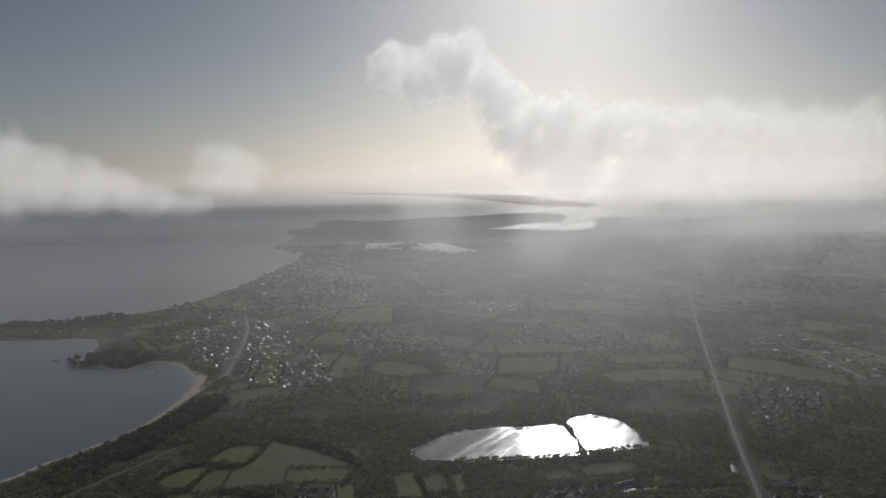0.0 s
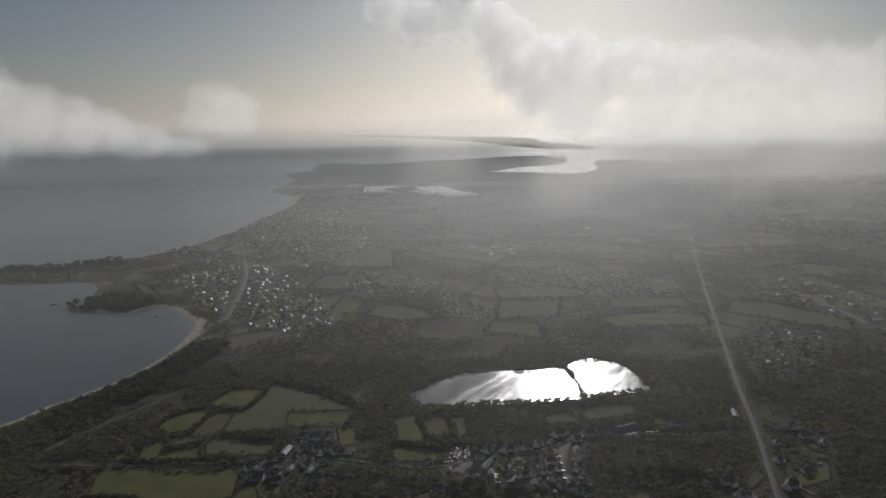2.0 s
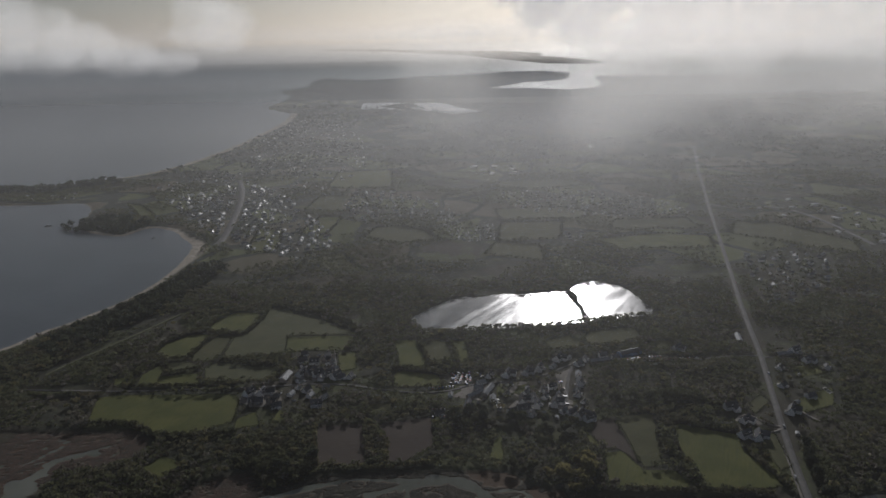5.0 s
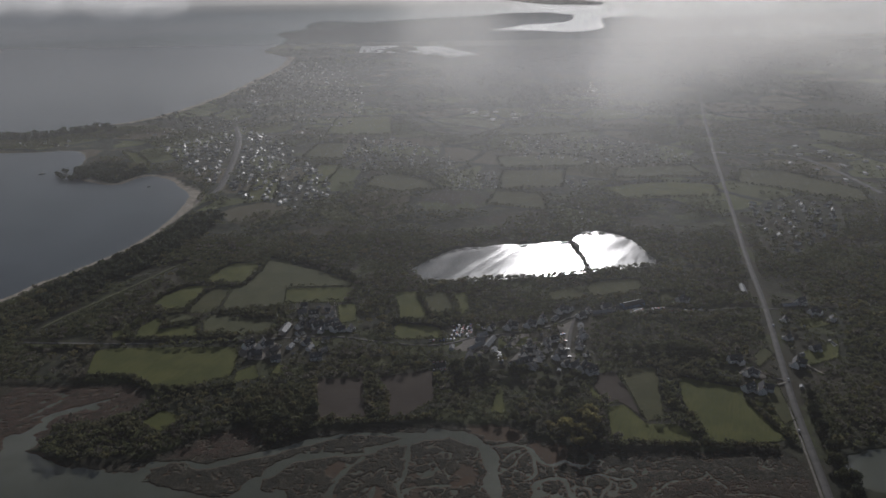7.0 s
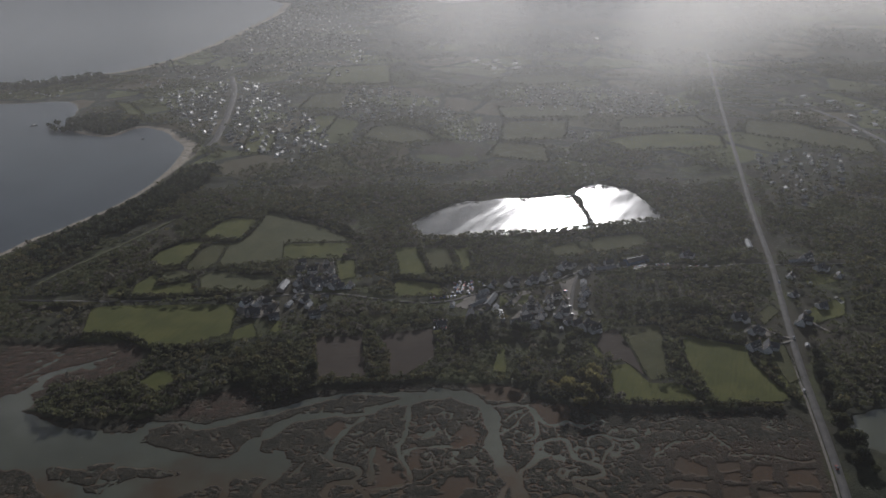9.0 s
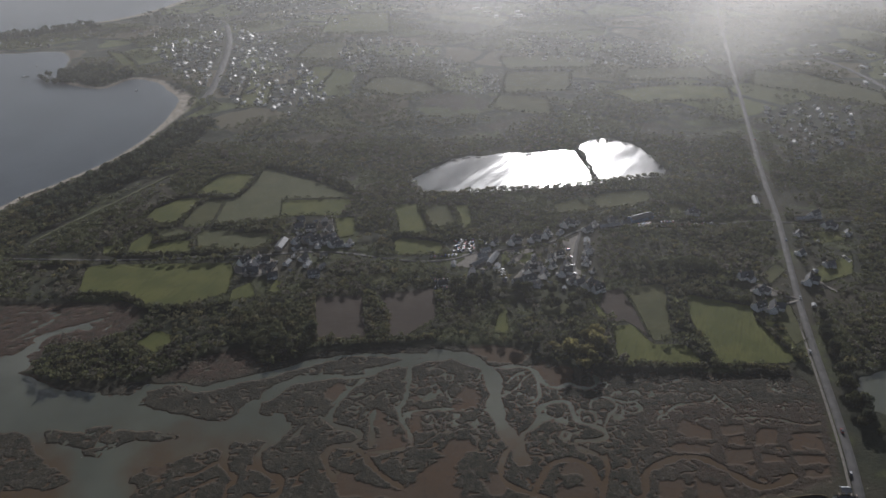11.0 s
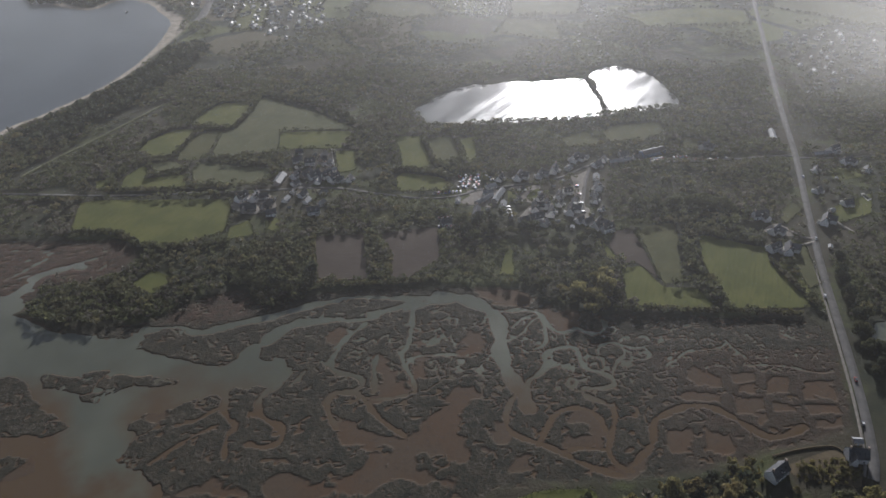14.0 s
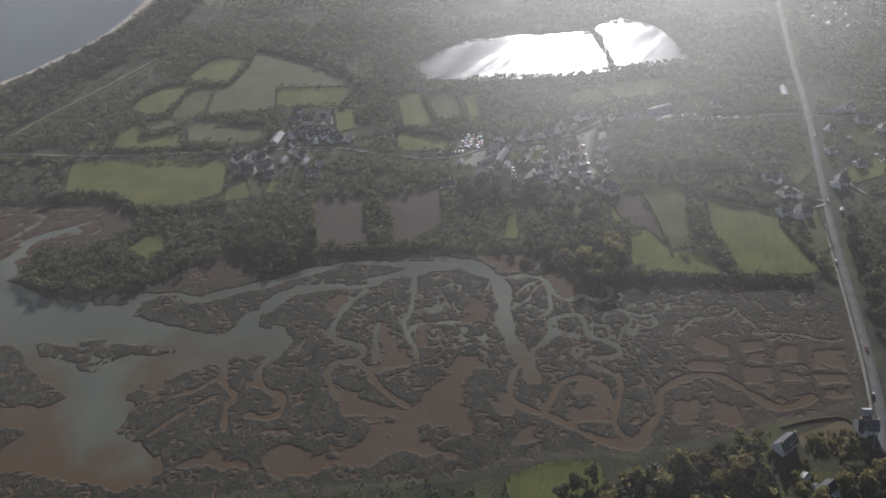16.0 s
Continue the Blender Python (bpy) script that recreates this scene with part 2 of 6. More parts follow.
def rounded(points, times=2, closed=True, bite=0.25):
    """Corners cut twice, so that an outline runs smoothly."""
    p = np.array(points, float)
    for _ in range(times):
        q = np.roll(p, -1, 0) if closed else p[1:]
        a = p if closed else p[:-1]
        cut = np.stack([(1 - bite) * a + bite * q, bite * a + (1 - bite) * q], 1).reshape(-1, 2)
        p = cut if closed else np.vstack([p[:1], cut, p[-1:]])
    return p


def off_line(x, y, line, closed=False):
    """The distance of points from a line of corners."""
    p = np.array(line, float)
    q = np.roll(p, -1, 0) if closed else p[1:]
    best = np.full(x.shape, 1e12)
    for (ax, ay), (bx, by) in zip(p, q):
        dx, dy = bx - ax, by - ay
        k = np.clip(((x - ax) * dx + (y - ay) * dy) / (dx * dx + dy * dy + 1e-9), 0, 1)
        best = np.minimum(best, (x - ax - k * dx) ** 2 + (y - ay - k * dy) ** 2)
    return np.sqrt(best)


def within(x, y, poly):
    p = np.array(poly, float)
    inside = np.zeros(x.shape, bool)
    for (ax, ay), (bx, by) in zip(p, np.roll(p, -1, 0)):
        if ay != by:
            inside ^= ((ay > y) != (by > y)) & (x < (bx - ax) * (y - ay) / (by - ay) + ax)
    return inside


def depth(x, y, poly):
    """How far points lie inside an outline; negative outside."""
    d = off_line(x, y, poly, True)
    return np.where(within(x, y, poly), d, -d)


def depth_near(x, y, poly, margin=60.0):
    """depth(), worked out only where it matters."""
    p = np.array(poly, float)
    out = np.full(x.shape, -1e6)
    k = (x > p[:, 0].min() - margin) & (x < p[:, 0].max() + margin) & (y > p[:, 1].min() - margin) & (y < p[:, 1].max() + margin)
    out[k] = depth(x[k], y[k], poly)
    return out


def ruffle(x, y, scale, seed=0.0):
    """Smooth noise from -1 to 1 over the plan, from a few crossing waves bent by one another."""
    u, v = x / scale + seed, y / scale - 1.7 * seed
    a = np.sin(1.9 * u + 1.3 * np.sin(1.1 * v + seed)) + np.sin(2.3 * v + 1.7 * np.sin(1.4 * u - seed))
    b = np.sin(3.7 * u - 2.9 * v + 1.9 * np.sin(0.9 * u + 1.2 * v)) + np.sin(4.3 * v + 2.2 * u + 1.5 * np.sin(2.1 * v))
    return (a + 0.7 * b) / 3.4


def sheet(name, x, y, z, mat, attributes=(), colour=None):
    """A grid of points, row by row, as one mesh object."""
    rows, cols = x.shape
    k = np.arange(rows * cols).reshape(rows, cols)
    faces = np.stack([k[:-1, :-1], k[:-1, 1:], k[1:, 1:], k[1:, :-1]], -1).reshape(-1, 4)
    me = bpy.data.meshes.new(name)
    me.vertices.add(rows * cols)
    me.vertices.foreach_set("co", np.stack([x, y, z], -1).astype(np.float32).ravel())
    me.loops.add(faces.size)
    me.loops.foreach_set("vertex_index", faces.astype(np.int32).ravel())
    me.polygons.add(len(faces))
    me.polygons.foreach_set("loop_start", np.arange(0, faces.size, 4, dtype=np.int32))
    me.update(calc_edges=True)
    me.polygons.foreach_set("use_smooth", np.ones(len(faces), bool))
    for key, values in attributes:
        me.attributes.new(key, "FLOAT", "POINT").data.foreach_set("value", values.astype(np.float32).ravel())
    if colour is not None:
        me.attributes.new("zone", "FLOAT_COLOR", "POINT").data.foreach_set("color", colour.astype(np.float32).ravel())
    me.materials.append(mat)
    return new(name, me)


def fan(xs, ys):
    """Grid lines that spread with the distance ahead."""
    spread = np.maximum(ys / 900.0, 1.0)
    return xs[None, :] * spread[:, None], np.repeat(ys[:, None], len(xs), 1)


def lines(*stretches):
    return np.unique(np.concatenate([np.arange(a, b, s) for a, b, s in stretches]))


# ---- outlines of the land, in metres ----
COAST_BAY = [
    (-499, 800), (-485, 847), (-469, 866), (-451, 903), (-431, 939), (-414, 1010), (-408, 1083), (-415, 1168),
    (-421, 1210), (-452, 1252), (-484, 1304), (-531, 1338), (-554, 1332), (-561, 1288), (-582, 1278),
    (-631, 1300), (-671, 1340), (-698, 1391), (-713, 1471), (-743, 1531), (-786, 1565), (-848, 1549),
    (-916, 1545),
]
COAST_LONG = [
    (-1029, 1746), (-953, 1752), (-911, 1774), (-845, 1835), (-774, 1901), (-712, 2058), (-673, 2366),
    (-663, 2692), (-652, 3023), (-680, 3313),
]
COAST_FAR = [
    (-686, 3388), (-767, 3535), (-862, 3666), (-889, 3858), (-863, 4061), (-897, 4423), (-978, 4667),
    (-1076, 4940), (-1030, 5150), (-948, 5309), (-1023, 5948), (-1000, 6351), (-873, 6313), (-656, 6081),
    (-383, 6165), (-204, 6468), (94, 6566), (356, 6786), (584, 7040), (973, 7136), (1121, 6629), (1013,
    5911), (885, 5557), (567, 5363), (374, 4977), (175, 4751), (292, 4884), (582, 4813), (769, 4610), (933,
    4727), (1091, 5092), (1233, 6014), (1507, 6199), (1777, 5842),
]
ISLE = [
    (-3632, 21746), (-1051, 17251), (396, 13160), (935, 10302), (1208, 8857), (1729, 8436), (1975, 9295),
    (1818, 10898), (1594, 12369), (1891, 13853), (1439, 15829), (-286, 18712), (-2390, 22491),
]
POND_WEST = [
    (-44, 861), (-40, 880), (-33, 886), (-23, 898), (-11, 913), (6, 933), (29, 939), (48, 941), (75, 950),
    (101, 945), (128, 953), (148, 952), (158, 953), (162, 926), (165, 894), (165, 847), (144, 845), (119, 840),
    (84, 836), (36, 832), (-5, 826), (-30, 827), (-31, 844),
]
POND_EAST = [
    (166, 972), (181, 987), (202, 992), (221, 984), (240, 965), (246, 937), (251, 904), (254, 872), (231, 863),
    (206, 859), (181, 852), (167, 850), (166, 885), (164, 910), (172, 929), (167, 942),
]
FAR_POOLS = {
    "a": [
    (-148, 3820), (-7, 3860), (88, 3558), (174, 3376), (43, 3269), (-46, 3413),
],
    "b": [
    (-411, 3903), (-210, 3899), (-265, 3744), (-321, 3722), (-188, 3520), (-392, 3584),
],
    "c": [
    (-167, 3603), (-118, 3624), (-46, 3413), (-59, 3362),
],
}
ESTUARY = [
    (-350, 530), (-336, 535), (-328, 543), (-316, 521), (-303, 511), (-289, 500), (-277, 497), (-262, 493),
    (-247, 490), (-233, 492), (-222, 495), (-218, 481), (-202, 475), (-186, 469), (-168, 464), (-154, 462),
    (-149, 472), (-147, 483), (-135, 480), (-135, 466), (-126, 468), (-119, 467), (-112, 457), (-111, 451),
    (-116, 444), (-126, 441), (-139, 443), (-147, 440), (-154, 433), (-172, 432), (-179, 423), (-192, 421),
    (-199, 416), (-200, 409), (-193, 403), (-198, 393), (-197, 383), (-191, 381), (-179, 375), (-174, 366),
    (-167, 371), (-166, 359), (-171, 349), (-193, 349), (-210, 353), (-227, 358), (-264, 361), (-268, 368),
    (-249, 373), (-240, 380), (-251, 389), (-280, 391), (-285, 401), (-257, 405), (-246, 402), (-236, 409),
    (-244, 417), (-270, 435), (-285, 452), (-313, 456),
]
MARSH_ISLES = [
    [
    (-218, 481), (-213, 490), (-207, 498), (-199, 499), (-189, 491), (-178, 486), (-167, 493), (-152, 500),
    (-142, 498), (-126, 508), (-137, 497), (-140, 485), (-149, 483), (-151, 470), (-158, 463), (-174, 466),
    (-186, 470), (-202, 475),
],
    [
    (-272, 454), (-264, 453), (-262, 445), (-266, 445),
],
    [
    (-261, 453), (-245, 450), (-239, 439), (-257, 444),
],
    [
    (-245, 456), (-232, 457), (-236, 450), (-236, 440), (-240, 446),
],
    [
    (-232, 445), (-230, 453), (-214, 452), (-212, 446), (-220, 441),
],
    [
    (-215, 452), (-202, 451), (-183, 448), (-199, 445), (-208, 447),
],
    [
    (-239, 435), (-225, 439), (-229, 432), (-235, 433),
],
    [
    (-111, 511), (-98, 517), (-87, 512), (-103, 511),
],
    [
    (-88, 518), (-85, 528), (-65, 529), (-56, 526), (-68, 521), (-70, 515),
],
    [
    (-83, 513), (-72, 515), (-69, 511), (-81, 509),
],
    [
    (-55, 510), (-43, 516), (-42, 510), (-51, 506),
],
]
MARSH = [
    (-359, 532), (-319, 515), (-299, 508), (-280, 499), (-227, 505), (-211, 518), (-192, 536), (-161, 545),
    (-149, 529), (-133, 526), (-106, 538), (-49, 542), (4, 542), (52, 541), (58, 524), (75, 514), (116,
    506), (185, 504), (255, 505), (230, 408), (215, 396), (170, 387), (145, 376), (97, 367), (21, 366), (8,
    356), (-21, 351), (-97, 346), (-168, 336), (-258, 337),
]
MARSH_WEST = [
    (-401, 614), (-319, 613), (-280, 614), (-254, 592), (-264, 565), (-286, 554), (-316, 546), (-317, 516),
    (-354, 522),
]
RUST_MARSH = [
    (-213, 504), (-207, 518), (-192, 535), (-163, 544), (-150, 527), (-150, 512), (-172, 505), (-195, 503),
]
SEA_LINE = ([(-60000, 100), (-1500, 250), (-760, 520), (-560, 720)] + COAST_BAY + [(-1150, 1560), (-1300, 1650), (-1150, 1738)]
            + COAST_LONG + COAST_FAR + [(2700, 6100), (6000, 7500), (60000, 60000), (0, 90000), (-60000, 60000)])
CREEKS = [
    (8, [
    (-221, 498), (-202, 500), (-185, 494), (-171, 498), (-157, 505), (-138, 510), (-120, 518), (-105, 525),
    (-89, 529), (-65, 532), (-40, 530), (-8, 530),
]),
    (11, [
    (-143, 459), (-141, 478), (-133, 486), (-122, 500), (-110, 507), (-87, 508), (-67, 510), (-48, 517),
    (-32, 523), (-8, 528),
]),
    (13, [
    (-16, 532), (-2, 531), (12, 524), (25, 511), (27, 491), (25, 475), (27, 459), (32, 444), (37, 430), (40,
    420),
]),
    (4.5, [
    (-34, 522), (-34, 498), (-36, 478), (-41, 471), (-38, 460), (-32, 449), (-30, 439),
]),
    (5.5, [
    (-67, 503), (-70, 499), (-79, 488), (-83, 477), (-87, 464), (-84, 456), (-73, 452), (-66, 450), (-63,
    443), (-68, 437), (-60, 429), (-54, 418), (-46, 409), (-34, 400),
]),
    (4.5, [
    (-56, 436), (-56, 450), (-58, 460), (-56, 470),
]),
    (3.5, [
    (-38, 459), (-32, 468), (-20, 470), (-9, 470), (4, 469),
]),
    (6, [
    (-116, 444), (-127, 435), (-126, 421), (-118, 414), (-107, 408), (-107, 397), (-116, 393), (-126, 396),
]),
    (5, [
    (-149, 438), (-146, 419), (-135, 410), (-140, 402), (-137, 386),
]),
    (6, [
    (-65, 436), (-79, 437), (-85, 432), (-82, 418), (-75, 407),
]),
    (3, [
    (-109, 444), (-105, 449), (-102, 456),
]),
    (5, [
    (40, 425), (40, 444), (50, 451), (54, 458), (54, 469), (66, 476), (77, 475), (77, 463), (79, 455), (91,
    450), (96, 445), (95, 438), (81, 437), (75, 438), (74, 431), (83, 427), (91, 422), (90, 411), (85, 399),
    (81, 387), (85, 377), (92, 374),
]),
    (4.5, [
    (29, 514), (47, 516), (57, 511), (58, 496), (57, 479), (49, 474),
]),
    (4.5, [
    (57, 508), (62, 493), (71, 489), (80, 496), (86, 489), (96, 489), (101, 500), (95, 506),
]),
    (3, [
    (32, 483), (43, 491), (48, 502), (56, 508),
]),
    (3, [
    (36, 497), (42, 505), (51, 510),
]),
    (3.2, [
    (90, 469), (92, 477), (100, 480), (107, 477), (108, 468), (100, 460), (96, 451),
]),
    (3.2, [
    (107, 477), (115, 473), (121, 475), (125, 468), (119, 462), (112, 465),
]),
    (3.2, [
    (83, 467), (92, 465), (92, 457), (90, 452),
]),
    (2.4, [
    (107, 481), (110, 485), (119, 484), (125, 486), (126, 481),
]),
    (2.2, [
    (131, 451), (132, 458), (140, 462), (147, 470), (157, 471), (172, 473), (176, 477),
]),
    (2.0, [
    (177, 480), (181, 469), (186, 462), (181, 456),
]),
    (1.8, [
    (184, 456), (206, 456), (218, 451), (227, 448), (235, 450),
]),
    (6, [
    (199, 404), (183, 396), (171, 398), (162, 410), (152, 420), (139, 423), (117, 414), (111, 407), (109,
    394), (101, 386), (89, 373),
]),
    (5, [
    (86, 371), (68, 377), (54, 388), (42, 395), (30, 399), (24, 408), (27, 425), (34, 434),
]),
    (4.5, [
    (42, 393), (52, 412), (58, 419), (72, 422), (82, 413), (83, 397),
]),
    (3, [
    (-30, 436), (-43, 431), (-57, 430),
]),
    (3.5, [
    (54, 388), (67, 391), (79, 389),
]),
    (2.6, [
    (-115, 384), (-106, 385), (-97, 381),
]),
    (3, [
    (-172, 411), (-160, 415), (-152, 424), (-142, 425),
]),
    (2.6, [
    (-179, 383), (-170, 392), (-159, 404), (-147, 411),
]),
    (9, [
    (-345, 535), (-330, 540), (-328, 555), (-327, 565), (-320, 569), (-309, 574), (-302, 579), (-295, 574),
]),
    (4, [
    (-349, 561), (-342, 569), (-339, 576), (-331, 585), (-329, 595), (-340, 600),
]),
    (3, [
    (-305, 579), (-294, 586), (-286, 590),
]),
]
MUDS = [
    [
    (-77, 415), (-67, 409), (-55, 402), (-35, 399), (-23, 409), (-12, 426), (-9, 437), (9, 444), (11, 435),
    (4, 425), (-4, 413), (0, 398), (6, 389), (19, 390), (6, 381), (-8, 382), (-16, 389), (-25, 387), (-26,
    376), (-10, 370), (-6, 366), (-19, 366), (-40, 369), (-44, 377), (-52, 385), (-44, 388), (-45, 393),
    (-61, 394), (-70, 394), (-75, 403),
],
    [
    (-44, 389), (-39, 369), (-58, 361), (-73, 360), (-87, 353), (-108, 356), (-115, 365), (-109, 370),
    (-100, 378), (-92, 369), (-71, 370), (-60, 377), (-54, 387),
],
    [
    (-62, 471), (-51, 467), (-45, 455), (-36, 439), (-31, 441), (-26, 455), (-24, 440), (-37, 433), (-47,
    429), (-59, 427), (-47, 440),
],
    [
    (-32, 476), (-29, 484), (-23, 460), (-28, 444), (-34, 436),
],
    [
    (5, 497), (14, 491), (14, 475), (6, 469), (-9, 469), (3, 478), (-3, 483),
],
    [
    (8, 543), (28, 545), (34, 538), (53, 536), (53, 523), (43, 518), (18, 522),
],
    [
    (56, 521), (66, 523), (66, 509), (83, 519), (86, 501), (71, 485), (62, 493),
],
    [
    (-98, 494), (-81, 500), (-76, 490), (-83, 480), (-93, 484),
],
    [
    (57, 412), (62, 419), (74, 421), (83, 411), (82, 393), (70, 389), (57, 389), (52, 397), (76, 397), (73,
    408),
],
    [
    (22, 378), (32, 385), (41, 383), (37, 376), (27, 372),
],
    [
    (-253, 361), (-233, 359), (-213, 354), (-217, 372), (-238, 378), (-249, 395), (-234, 406), (-253, 404),
    (-249, 387), (-258, 372),
],
    [
    (-194, 416), (-177, 415), (-176, 423), (-190, 420),
],
    [
    (-210, 395), (-198, 393), (-193, 375), (-176, 366), (-173, 350), (-193, 350), (-198, 372),
],
    [
    (-168, 359), (-145, 371), (-126, 366), (-115, 358), (-152, 362),
],
    [
    (79, 371), (87, 379), (105, 388), (98, 371), (88, 368),
],
    [
    (17, 408), (26, 412), (28, 393), (16, 392),
],
]
PANS = [
    [
    (145, 453), (149, 456), (163, 445), (161, 437), (147, 437), (142, 446),
],
    [
    (134, 433), (146, 435), (158, 430), (156, 424), (134, 426),
],
    [
    (171, 449), (186, 450), (184, 442), (168, 439),
],
    [
    (166, 428), (183, 427), (180, 410), (174, 406), (172, 414), (163, 415),
],
    [
    (193, 446), (205, 445), (201, 432), (187, 432),
],
    [
    (210, 441), (232, 441), (227, 424), (208, 426),
],
    [
    (187, 425), (200, 420), (199, 416), (186, 417),
],
    [
    (171, 438), (183, 440), (180, 431), (170, 432),
],
    [
    (119, 403), (133, 404), (132, 392), (128, 386), (117, 386), (115, 392),
],
    [
    (141, 403), (154, 400), (154, 386), (148, 383), (137, 389),
],
    [
    (208, 409), (223, 411), (222, 404), (205, 403),
],
    [
    (206, 422), (226, 421), (225, 414), (207, 414),
],
]
MAIN_ROAD = [
    (379, 936), (356, 852), (338, 780), (328, 740), (300, 646), (277, 567), (264, 515), (253, 469), (242, 426),
    (233, 396), (226, 376), (220, 365),
]
MAIN_ROAD_FAR = [
    (758, 2239), (628, 1817), (534, 1489), (490, 1334), (418, 1073), (372, 914),
]
VILLAGE_LANE = [
    (-423, 693), (-359, 688), (-307, 685), (-243, 689), (-208, 689), (-158, 693), (-138, 695), (-107, 694),
    (-66, 680), (-26, 671), (3, 676), (19, 687), (34, 690), (54, 693), (75, 700), (96, 705), (119, 725),
    (142, 737), (207, 742), (258, 736), (302, 743), (329, 743),
]
EAST_LANE = [
    (329, 739), (357, 736), (379, 738), (417, 740),
]
VILLAGE_STREET = [
    (127, 725), (118, 699), (112, 670), (106, 643),
]
COAST_TRACK = [
    (-416, 724), (-406, 748), (-394, 771), (-361, 835), (-332, 896),
]
TOWN_STREET = [
    (-384, 1207), (-382, 1240), (-398, 1352), (-417, 1470), (-448, 1628), (-498, 1788),
]
CROSS_ROAD = [
    (517, 1442), (584, 1404), (653, 1416), (679, 1300), (677, 1143),
]

WATER_Z = -0.8
EAST_POND = [
    (277, 495), (312, 503), (329, 497), (312, 455), (271, 456),
]
gx = lines((-9000, -1500, 900), (-1500, -700, 40), (-700, -290, 4.5), (-290, 290, 1.0), (290, 700, 4.5), (700, 1500, 40), (1500, 9001, 900))
gy = np.concatenate([lines((-5000, 200, 400), (200, 335, 9), (335, 548, 1.0), (548, 560, 1.5), (560, 620, 2.5), (620, 1000, 3.2), (1000, 1800, 7), (1800, 3000, 14)),
                     np.geomspace(3000, 4120, 60)])
GX, GY = fan(gx, gy)


def land_height():
    """Heights of the ground, and where it is sand, salt marsh and bare mud."""
    x, y = GX, GY
    z = 0.25 * ruffle(x, y, 60, 1.0) * np.clip((3000 - y) / 1500, 0, 1)
    rag = 2.0 * ruffle(x, y, 14, 2.0) + 3.0 * ruffle(x, y, 45, 5.0)
    grow = np.clip(y / 900.0, 1, 6)
    sea = depth(x, y, rounded(SEA_LINE, 1)) + 0.5 * rag * grow
    sea = np.minimum(sea, -depth_near(x, y, ISLE, 4000) + 1.0)
    z = np.where(sea > -40, np.clip(-sea * 0.08 / grow + WATER_Z, -4, 0.0 + z), z)
    strip = np.where(y < 1260, 10.0 + 16 * np.exp(-((y - 1190) / 90) ** 2), np.where((x > -660) | (y > 1850), 9 * grow, 3.0))
    sand = np.clip((sea + strip) / 4, 0, 1) * (y < 3450)
    for pool in (POND_WEST, POND_EAST, EAST_POND):
        d = depth_near(x, y, rounded(pool, 1)) + 1.2 * ruffle(x, y, 5, 3.0) + 2.4 * ruffle(x, y, 12, 5.0)
        z = np.minimum(z, np.clip(-d * 0.5 + WATER_Z, -3, 9))
    for pool in FAR_POOLS.values():
        d = depth_near(x, y, pool, 300)
        z = np.minimum(z, np.clip(-d * 0.15 + WATER_Z, -4, 9))
    a = np.maximum(depth_near(x, y, rounded(MARSH, 1)), depth_near(x, y, rounded(MARSH_WEST, 1))) + 2 * ruffle(x, y, 12, 4.0)
    marsh = np.clip(a / 5 + 0.5, 0, 1)
    near = marsh > 0
    mx, my = x[near], y[near]
    flat = -0.67 + 0.03 * ruffle(mx, my, 11, 6.0) + 0.025 * ruffle(mx, my, 4.2, 7.0)
    heart = np.clip(1.3 - np.hypot((mx + 30) / 75, (my - 470) / 45), 0, 1) + np.clip(1.2 - np.hypot((mx - 75) / 70, (my - 455) / 55), 0, 1)
    heart = np.clip(heart, 0, 1)
    wind = np.abs(ruffle(mx + 3 * ruffle(mx, my, 9, 8.0), my + 3 * ruffle(mx, my, 8, 9.0), 8, 3.3))
    runs = np.clip(1.3 - wind / 0.13, 0, 1) * np.clip(4 * ruffle(mx, my, 9, 2.2) + 2.4 * heart - 0.9, 0, 1)
    wind2 = np.abs(ruffle(mx + 2 * ruffle(mx, my, 6, 1.0), my, 6.5, 12.3))
    runs2 = np.clip(1.2 - wind2 / 0.13, 0, 1) * np.clip(5 * (ruffle(mx, my, 13, 9.2) - 0.35 + 0.4 * heart), 0, 1)
    pits = np.clip(6 * (ruffle(mx + 2 * ruffle(mx, my, 5, 3.0), my, 6.0, 21.3) - 0.62 + 0.12 * heart), 0, 1)
    wind3 = np.abs(ruffle(mx + 4 * ruffle(mx, my, 5, 4.0), my + 3 * ruffle(mx, my, 6, 7.0), 9, 6.1))
    runs3 = np.clip(1.2 - wind3 / 0.09, 0, 1) * np.clip((mx - 90) / 40, 0, 1) * np.clip((my - 440) / 12, 0, 1)
    flat = flat - 0.17 * runs - 0.15 * runs2 - 0.09 * runs3 - 0.13 * pits
    soft = np.zeros(mx.shape)
    for line in MUDS:
        d = depth_near(mx, my, rounded(line)) + 2.6 * ruffle(mx, my, 13, 2.0) + 3.0 * ruffle(mx, my, 5, 5.0) - 10 * np.maximum(ruffle(mx, my, 10, 7.7) - 0.42, 0)
        soft = np.maximum(soft, np.clip(d / 1.6 + 0.5, 0, 1))
    for line in PANS:
        d = depth_near(mx, my, line) + 0.9 * ruffle(mx, my, 5, 2.0)
        flat = flat + 0.05 * np.exp(-((d + 2.4) / 1.3) ** 2)
        d = d - 9 * np.maximum(ruffle(mx, my, 6.5, 4.0) - 0.34, 0)
        soft = np.maximum(soft, np.clip(d / 1.2 + 0.5, 0, 1))
    flat = flat * (1 - soft) + soft * (-0.765 + 0.012 * ruffle(mx, my, 7, 3.0))
    cut = np.full(mx.shape, 9.0)
